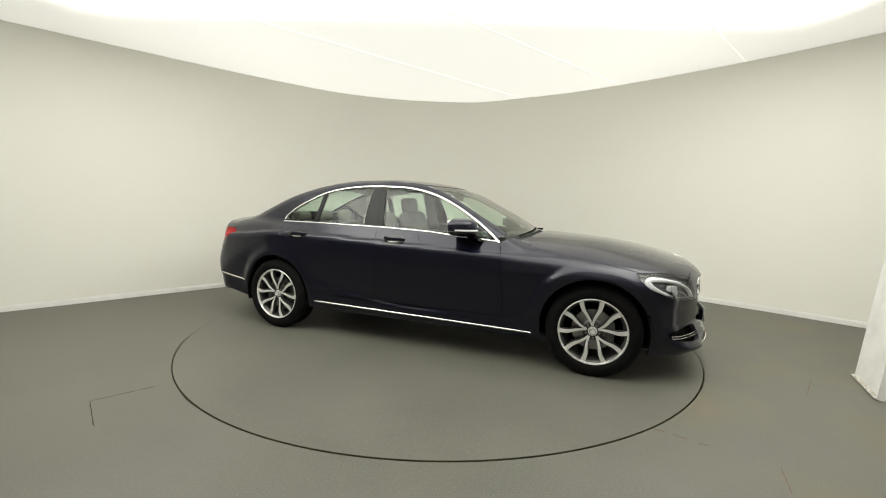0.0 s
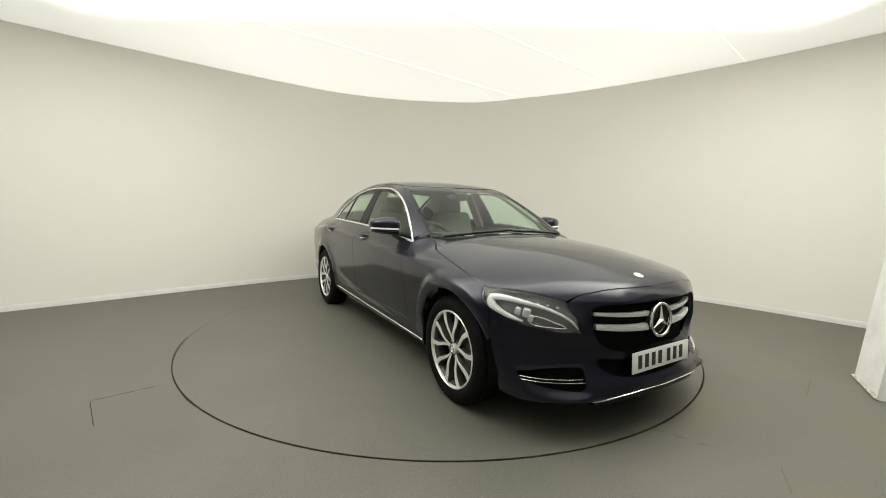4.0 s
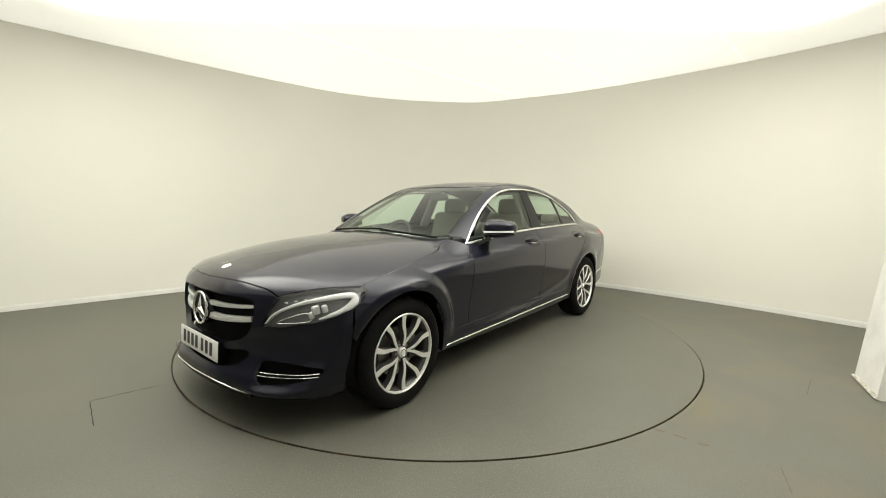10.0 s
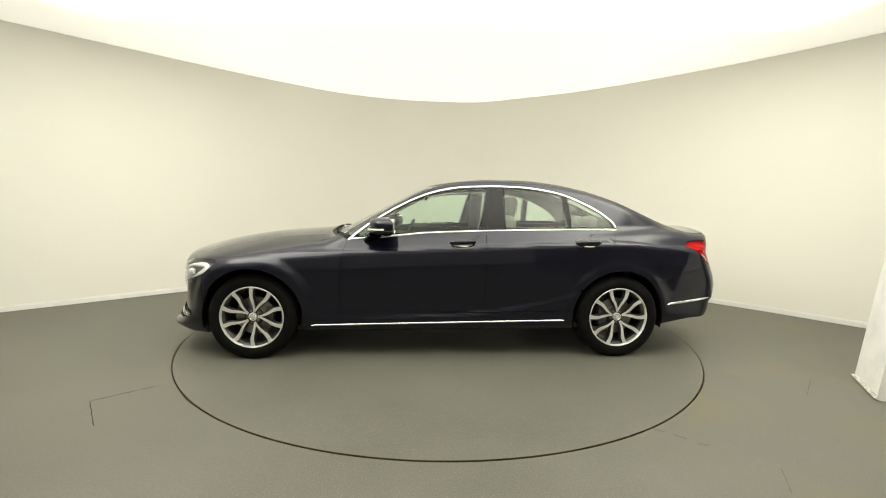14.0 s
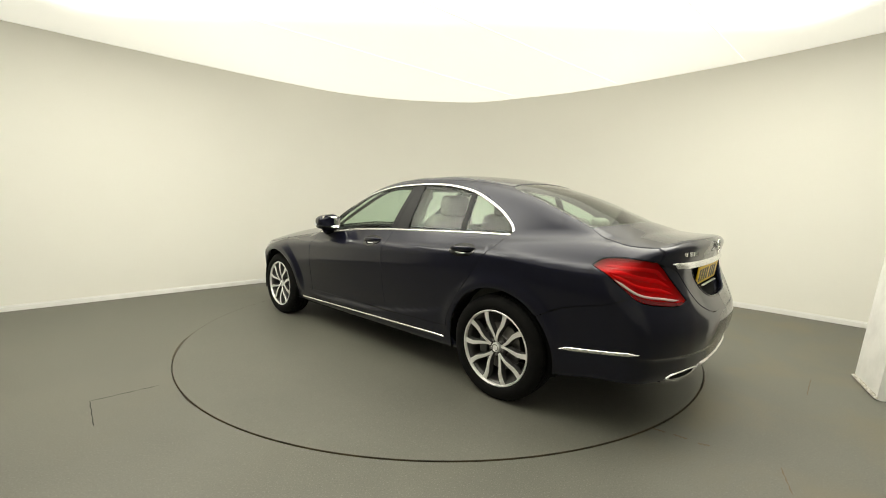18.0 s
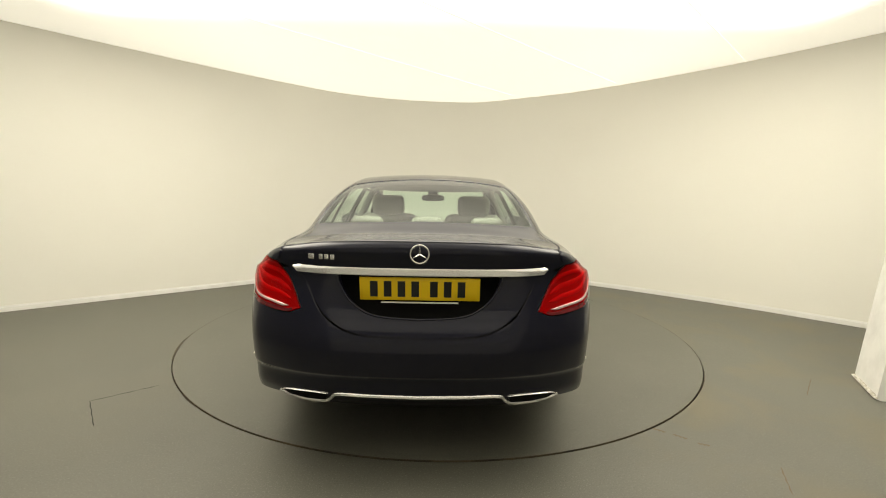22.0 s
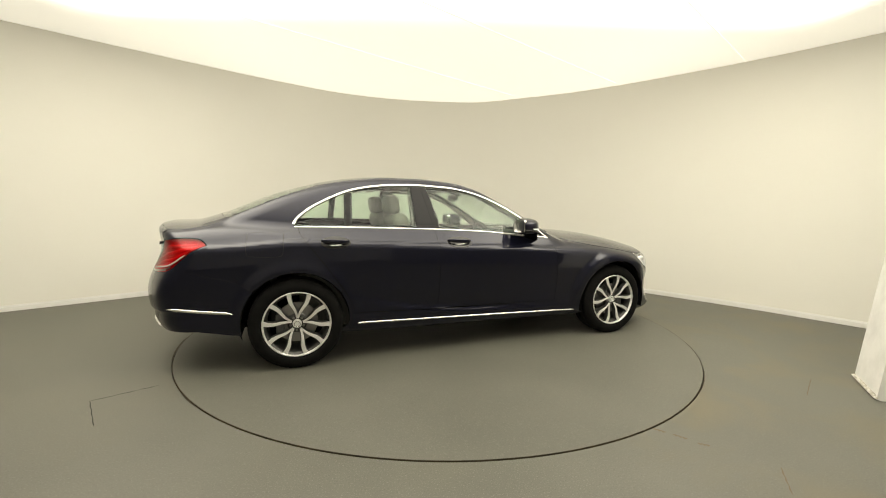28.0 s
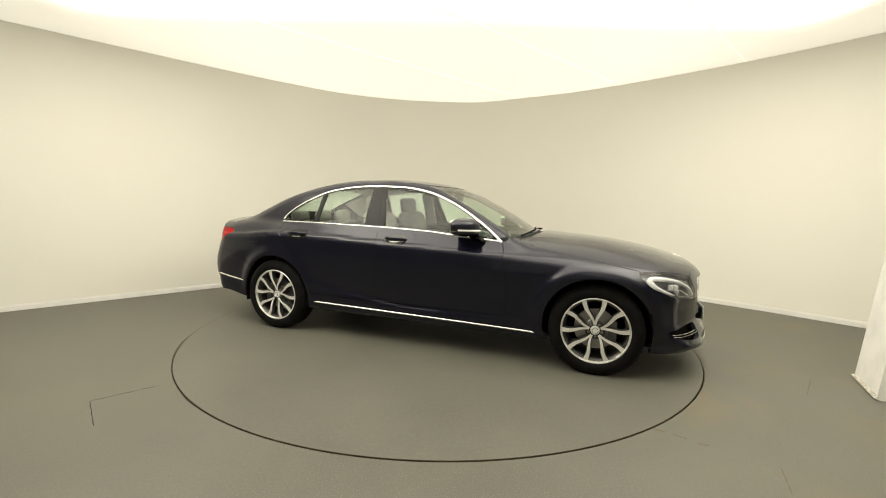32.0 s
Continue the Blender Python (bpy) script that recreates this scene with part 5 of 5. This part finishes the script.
def mirror_shape(v):
    """Housing: tapers outwards and forwards, flat at the rear."""
    dy = (v.y - 0.80) / 0.19
    v.z = 1.022 + (v.z - 1.022) * (1.0 - 0.28 * max(0, dy))
    v.x = 0.47 + (v.x - 0.47) * (1.0 - 0.30 * max(0, dy)) if v.x > 0.47 else 0.47 - (0.47 - v.x) * 0.25
    v.x -= 0.03 * dy
    return v


def door_mirror(k):
    s = -1 if k else 1

    def flip(bm):
        for v in bm.verts:
            v.co = Vector((0.47, 0.893, 1.02)) + (v.co - Vector((0.47, 0.893, 1.02))) * 1.1 - Vector((0.062, 0, 0))
        if k:
            for v in bm.verts:
                v.co.y = -v.co.y
        return bm
    bm = blob((0.50, 0.893, 1.024), (0.125, 0.098, 0.066), 2.7)
    for v in bm.verts:
        v.co = mirror_shape(v.co)
    m = part("door_mirror", flip(bm), PAINT, front_doors[k], "navy door mirror with a pale indicator strip")
    bm = blob((0.505, 0.893, 0.975), (0.118, 0.092, 0.028), 2.6)
    for v in bm.verts:
        v.co = mirror_shape(v.co)
    part("mirror_base", flip(bm), GLOSS_BLACK, m)
    bm = sweep([(0.60, 0.77, 0.905), (0.59, 0.80, 0.925), (0.555, 0.845, 0.965)], [(-0.05, -0.013), (-0.03, -0.02), (0.03, -0.02), (0.05, -0.013), (0.05, 0.01), (-0.05, 0.012)])
    part("mirror_foot", flip(bm), GLOSS_BLACK, m)
    strip = []
    for a in np.linspace(-0.55, 1.35, 14):
        c = Vector((0.50 + 0.124 * math.copysign(abs(math.cos(a)) ** 0.74, math.cos(a)), 0.893 + 0.101 * math.copysign(abs(math.sin(a)) ** 0.74, math.sin(a)), 1.0))
        strip.append(mirror_shape(c))
    bm = sweep(strip, [(-0.005, -0.009), (0.005, -0.009), (0.005, 0.002), (-0.005, 0.002)])
    part("indicator", flip(bm), LAMP_WHITE, m, "pale indicator strip")
    bm = bmesh.new()
    box(bm, 0.438, 0.4405, 0.812, 0.968, 0.975, 1.070, 0.02)
    part("mirror_glass", flip(bm), MIRROR, m, "mirror glass")


door_mirror(0)
door_mirror(1)


def wiper(pts):
    p = TOP.on(spline(pts, step=0.04))
    bm = sweep(p + np.array((0, 0, 0.012)), ring_section(0.010, 6, 0.8))
    part("wiper", bm, MATTE, car, "black wiper arm and blade")


wiper([(0.83, -0.58), (0.862, -0.40), (0.875, -0.15), (0.85, 0.05)])
wiper([(0.825, 0.60), (0.865, 0.40), (0.885, 0.2), (0.875, 0.05)])
flap = spline([(-1.50, 0.955), (-1.515, 0.975), (-1.70, 0.972), (-1.735, 0.95), (-1.735, 0.835), (-1.71, 0.815), (-1.54, 0.812), (-1.505, 0.84)], step=0.012, closed=True)
part("fuel_flap", skin_mesh("fuel_flap", skin(SIDE, flap[:-1], res=0.012, gap=0.0015, flange=0.003, lift=0.0008), PAINT, True), PAINT, sides[1])
part("flap_gap", skin_mesh("flap_gap", ribbon(SIDE, flap, 0.003, 0.0006, 0.002, step=0.012), GAP, True), GAP, sides[1])


# ---- cabin ----
def inner_frame():
    poly = np.vstack([ws[ws[:, 0] < 0.12], rs[rs[:, 0] > -1.62][1:], [(-1.47, 1.02)], spline(DAYLIGHT, step=0.02)[::-1][:-32]])
    for k in (0, 1):
        part("inner_pillar", skin_mesh("inner_pillar", skin(SIDE, poly, res=0.025, gap=0.0, flange=0.0, lift=-0.016), HEADLINER, k == 1), HEADLINER, car)


inner_frame()
for sy in (1, -1):
    col = TOP.on(spline([(x, y - 0.02) for x, y in SCREEN_SIDE], step=0.05)) - np.array((0.02, 0, 0.045))
    part("pillar_cover", sweep(col * np.array((1, sy, 1)), ring_section(0.014, 8)), TRIM_PALE, car)
half = np.vstack([spline(SCREEN_TOP, step=0.05)[::-1], spline(ROOF_SIDE, step=0.05)[1:], spline(REAR_TOP, step=0.05)[::-1][1:]])
part("headliner", skin_mesh("headliner", skin(TOP, mirrored(half), res=0.05, gap=0.0, flange=0.0, lift=-0.035), HEADLINER), HEADLINER, car, "pale cloth headliner")


def rounded(x0, x1, y0, y1, z0, z1, bevel, tilt=0.0, seg=4):
    bm = bmesh.new()
    box(bm, x0, x1, y0, y1, z0, z1, bevel, seg)
    if tilt:
        c = Vector(((x0 + x1) / 2, (y0 + y1) / 2, z0))
        bm.transform(Matrix.Translation(c) @ Matrix.Rotation(radians(tilt), 4, "Y") @ Matrix.Translation(-c))
    return bm


def front_seat(y):
    s = part("front_seat", rounded(-0.42, 0.12, y - 0.25, y + 0.25, 0.30, 0.52, 0.06), LEATHER, car, "pale leather front seat")
    part("backrest", rounded(-0.47, -0.33, y - 0.245, y + 0.245, 0.45, 1.14, 0.07, -17), LEATHER, s)
    part("headrest", rounded(-0.665, -0.56, y - 0.135, y + 0.135, 1.10, 1.265, 0.045, -8), LEATHER, s, "pale leather headrest")
    for d in (-0.05, 0.05):
        part("headrest_post", sweep([(-0.595, y + d, 1.0), (-0.612, y + d, 1.13)], ring_section(0.007)), CHROME, s)


front_seat(0.36)
front_seat(-0.36)
bench = part("rear_seat", rounded(-1.32, -0.78, -0.64, 0.64, 0.32, 0.53, 0.07), LEATHER, car, "pale leather rear bench")
for y, w in ((0.38, 0.26), (-0.38, 0.26), (0.0, 0.11)):
    part("backrest", rounded(-1.38, -1.24, y - w, y + w, 0.48, 1.0, 0.05, -22), LEATHER, bench)
    part("headrest", rounded(-1.555, -1.45, y - min(w, 0.105), y + min(w, 0.105), 0.985, 1.11, 0.045, -12), LEATHER, bench, "low pale leather headrest")
bm = bmesh.new()
box(bm, -1.95, -1.48, -0.60, 0.60, 0.955, 0.975, 0.008)
part("parcel_shelf", bm, TRIM_PALE, car, "pale parcel shelf")
part("dashboard", rounded(0.46, 0.90, -0.68, 0.68, 0.62, 0.925, 0.06), TRIM_DARK, car, "dark dashboard")
part("instrument_hood", rounded(0.44, 0.62, -0.52, -0.22, 0.86, 0.965, 0.04), TRIM_DARK, car)
part("centre_console", rounded(-0.45, 0.55, -0.11, 0.11, 0.30, 0.60, 0.03), TRIM_DARK, car)
wheel_pts = [(0.30 + 0.19 * math.sin(a) * -0.42, -0.37 + 0.185 * math.cos(a), 0.86 + 0.185 * math.sin(a) * 0.9) for a in np.linspace(0, math.tau, 32, endpoint=False)]
steer = part("steering_wheel", sweep(wheel_pts, ring_section(0.016), True), TRIM_DARK, car, "dark steering wheel")
part("steering_hub", rounded(0.29, 0.36, -0.45, -0.29, 0.80, 0.92, 0.03), TRIM_DARK, steer)
bm = blob((0.10, 0.0, 1.262), (0.022, 0.115, 0.034), 3.0, nu=24, nv=10)
im = part("inner_mirror", bm, TRIM_DARK, car, "dark interior mirror")
part("mirror_stem", sweep([(0.11, 0, 1.275), (0.135, 0, 1.315)], ring_section(0.014)), TRIM_DARK, im)
part("sensor_housing", rounded(0.07, 0.17, -0.05, 0.05, 1.295, 1.318, 0.01, 22), TRIM_DARK, car)
for s in (1, -1):
    bm = bmesh.new()
    box(bm, -1.40, 0.75, s * 0.70 - 0.02, s * 0.70 + 0.02, 0.25, 0.93, 0.015)
    part("door_card", bm, TRIM_PALE, car, "pale door lining")
    part("door_capping", rounded(-1.40, 0.74, s * 0.705 - 0.035, s * 0.705 + 0.035, 0.90, 0.955, 0.015), TRIM_DARK, car)
    bm = bmesh.new()
    box(bm, -0.52, -0.40, s * 0.60 - 0.02, s * 0.60 + 0.02, 0.93, 1.33, 0.01)
    bm.transform(Matrix.Translation((0, s * 0.60, 1.13)) @ Matrix.Rotation(radians(s * 26), 4, "X") @ Matrix.Translation((0, -s * 0.60, -1.13)))
    part("pillar_lining", bm, HEADLINER, car)
bm = bmesh.new()
box(bm, -1.5, 0.95, -0.70, 0.70, 0.24, 0.26)
part("cabin_floor", bm, TRIM_DARK, car)
bm = bmesh.new()
box(bm, -1.60, -1.56, -0.66, 0.66, 0.26, 0.96)
part("bulkhead", bm, TRIM_DARK, car)
bm = bmesh.new()
box(bm, 0.91, 0.94, -0.68, 0.68, 0.26, 0.90)
part("bulkhead", bm, TRIM_DARK, car)


# ---- loose marks and the white board at the booth's edge ----
def mark(name, a, b, width, material, label):
    a, b = Vector((*a, 0)), Vector((*b, 0))
    bm = bmesh.new()
    d = (b - a).normalized()
    n = Vector((-d.y, d.x, 0)) * width / 2
    k = 12
    top = []
    for i in range(k + 1):
        c = a + (b - a) * i / k + n * (0.5 * math.sin(i * 1.7))
        w = 0.35 + 0.65 * abs(math.sin(i * 2.3 + 0.5))
        top.append((bm.verts.new(c + n * w + Vector((0, 0, 0.0012))), bm.verts.new(c - n * w + Vector((0, 0, 0.0012)))))
    for p, q in zip(top, top[1:]):
        bm.faces.new((p[0], q[0], q[1], p[1]))
    return tagged(new(name, bm_mesh(name, bm, material, False)), label, "floor mark", kind="structure")


mark("floor_joint", (-2.06, -1.74), (-1.805, -1.515), 0.0085, GAP, "dark open joint in the vinyl floor")
mark("floor_joint", (-2.06, -1.74), (-1.81, -2.01), 0.006, GAP, "dark open joint in the vinyl floor")
RUST = mat("brown_scratch", (0.12, 0.085, 0.05), 0.7)
mark("floor_scratch", (2.67, -1.25), (2.40, -1.52), 0.006, RUST, "brown scratch in the vinyl floor")
mark("floor_scratch", (1.60, -2.28), (1.50, -2.46), 0.006, RUST, "brown scratch in the vinyl floor")
for a, b in (((1.17, -1.95), (1.22, -1.99)), ((1.25, -2.01), (1.30, -2.05)), ((1.33, -2.09), (1.38, -2.11))):
    mark("floor_scuff", a, b, 0.016, RUST, "dark scuff on the vinyl floor")

# worn brown edge where the floor meets the turntable
for a0, a1, w0 in ((191, 209, 0.016), (318, 331, 0.008), (226, 232, 0.007)):
    bm = bmesh.new()
    row = []
    for i in range(41):
        a = radians(a0 + (a1 - a0) * i / 40)
        w = w0 * (0.25 + 0.75 * math.sin(math.pi * i / 40)) * (0.7 + 0.5 * noise.noise(Vector((i * 0.37, a0, 0))))
        row.append([bm.verts.new((r * math.cos(a), r * math.sin(a), 0.0012)) for r in (TABLE_R + GAP_W, TABLE_R + GAP_W + w)])
    for p, q in zip(row, row[1:]):
        bm.faces.new((p[0], p[1], q[1], q[0]))
    tagged(new("floor_wear", bm_mesh("floor_wear", bm, EDGE, False)), "brown worn floor edge beside the turntable", "floor mark", kind="structure")


def white_board():
    """A leaning white board end with a torn foot."""
    lean = Vector((0.158, 0.03, 1.0))
    a, b, c2, d2 = Vector((3.02, -1.21, 0)), Vector((2.795, -1.575, 0)), Vector((2.863, -1.617, 0)), Vector((3.088, -1.252, 0))
    bm = bmesh.new()
    rings = []
    for z in np.linspace(0.0, 2.95, 40):
        ring = []
        for k, (p, q) in enumerate(((a, b), (b, c2), (c2, d2), (d2, a))):
            for s in np.linspace(0, 1, 14, endpoint=False):
                w = p + (q - p) * s + lean * z
                j = 0.006 * noise.noise(Vector((w.x * 9, w.y * 9, z * 7)))
                lift = 0.018 * max(0, noise.noise(Vector((w.x * 22, w.y * 22, 3)))) if z == 0 else 0
                ring.append(bm.verts.new((w.x + j, w.y + j, z + lift)))
        rings.append(ring)
    n = len(rings[0])
    for p, q in zip(rings, rings[1:]):
        for j in range(n):
            bm.faces.new((p[j], p[(j + 1) % n], q[(j + 1) % n], q[j]))
    bm.faces.new(rings[0][::-1])
    bm.faces.new(rings[-1])
    ob = tagged(new("white_board", bm_mesh("white_board", bm, PLASTER, True, 45)), "white painted board end with chipped edge and torn foot", "board")
    bm = bmesh.new()
    for i in range(16):
        s = i / 15
        p = a + (b - a) * s + Vector((-0.004, 0.002, 0.012))
        h = 0.018 + 0.02 * abs(math.sin(i * 2.1))
        r = bmesh.ops.create_icosphere(bm, subdivisions=1, radius=0.5)
        for v in r["verts"]:
            v.co = Vector((v.co.x * 0.016, v.co.y * 0.034, v.co.z * h)) + p + Vector((0, 0, h * 0.2))
    part("torn_foot", bm, TORN, ob)


white_board()


# ---- what moves: the turntable with its car ----
def heading(t):
    """Degrees of the car's heading: a soft start and stop, an even turn between."""
    a = curve1([0.0, 0.5, 1.0, 1.5, 2.0, 2.5, 30.0, 30.5, 31.0, 31.5, 32.0],
               [-22.05, -23.42, -26.0, -30.4, -36.1, -41.95, -363.05, -368.8, -374.2, -378.15, -380.8])
    return float(a(t))


def motions():
    times = [0.0, 0.5, 1.0, 1.5, 2.0, 2.5] + [3.0 + k for k in range(28)] + [30.5, 31.0, 31.5, 32.0]
    walk(car, [(t, Matrix.Rotation(radians(heading(t)), 4, "Z") @ Matrix.Translation((0.052, 0.088, 0.006))) for t in times])
    walk(turntable, [(t, Matrix.Rotation(radians(heading(t)), 4, "Z")) for t in times])


motions()
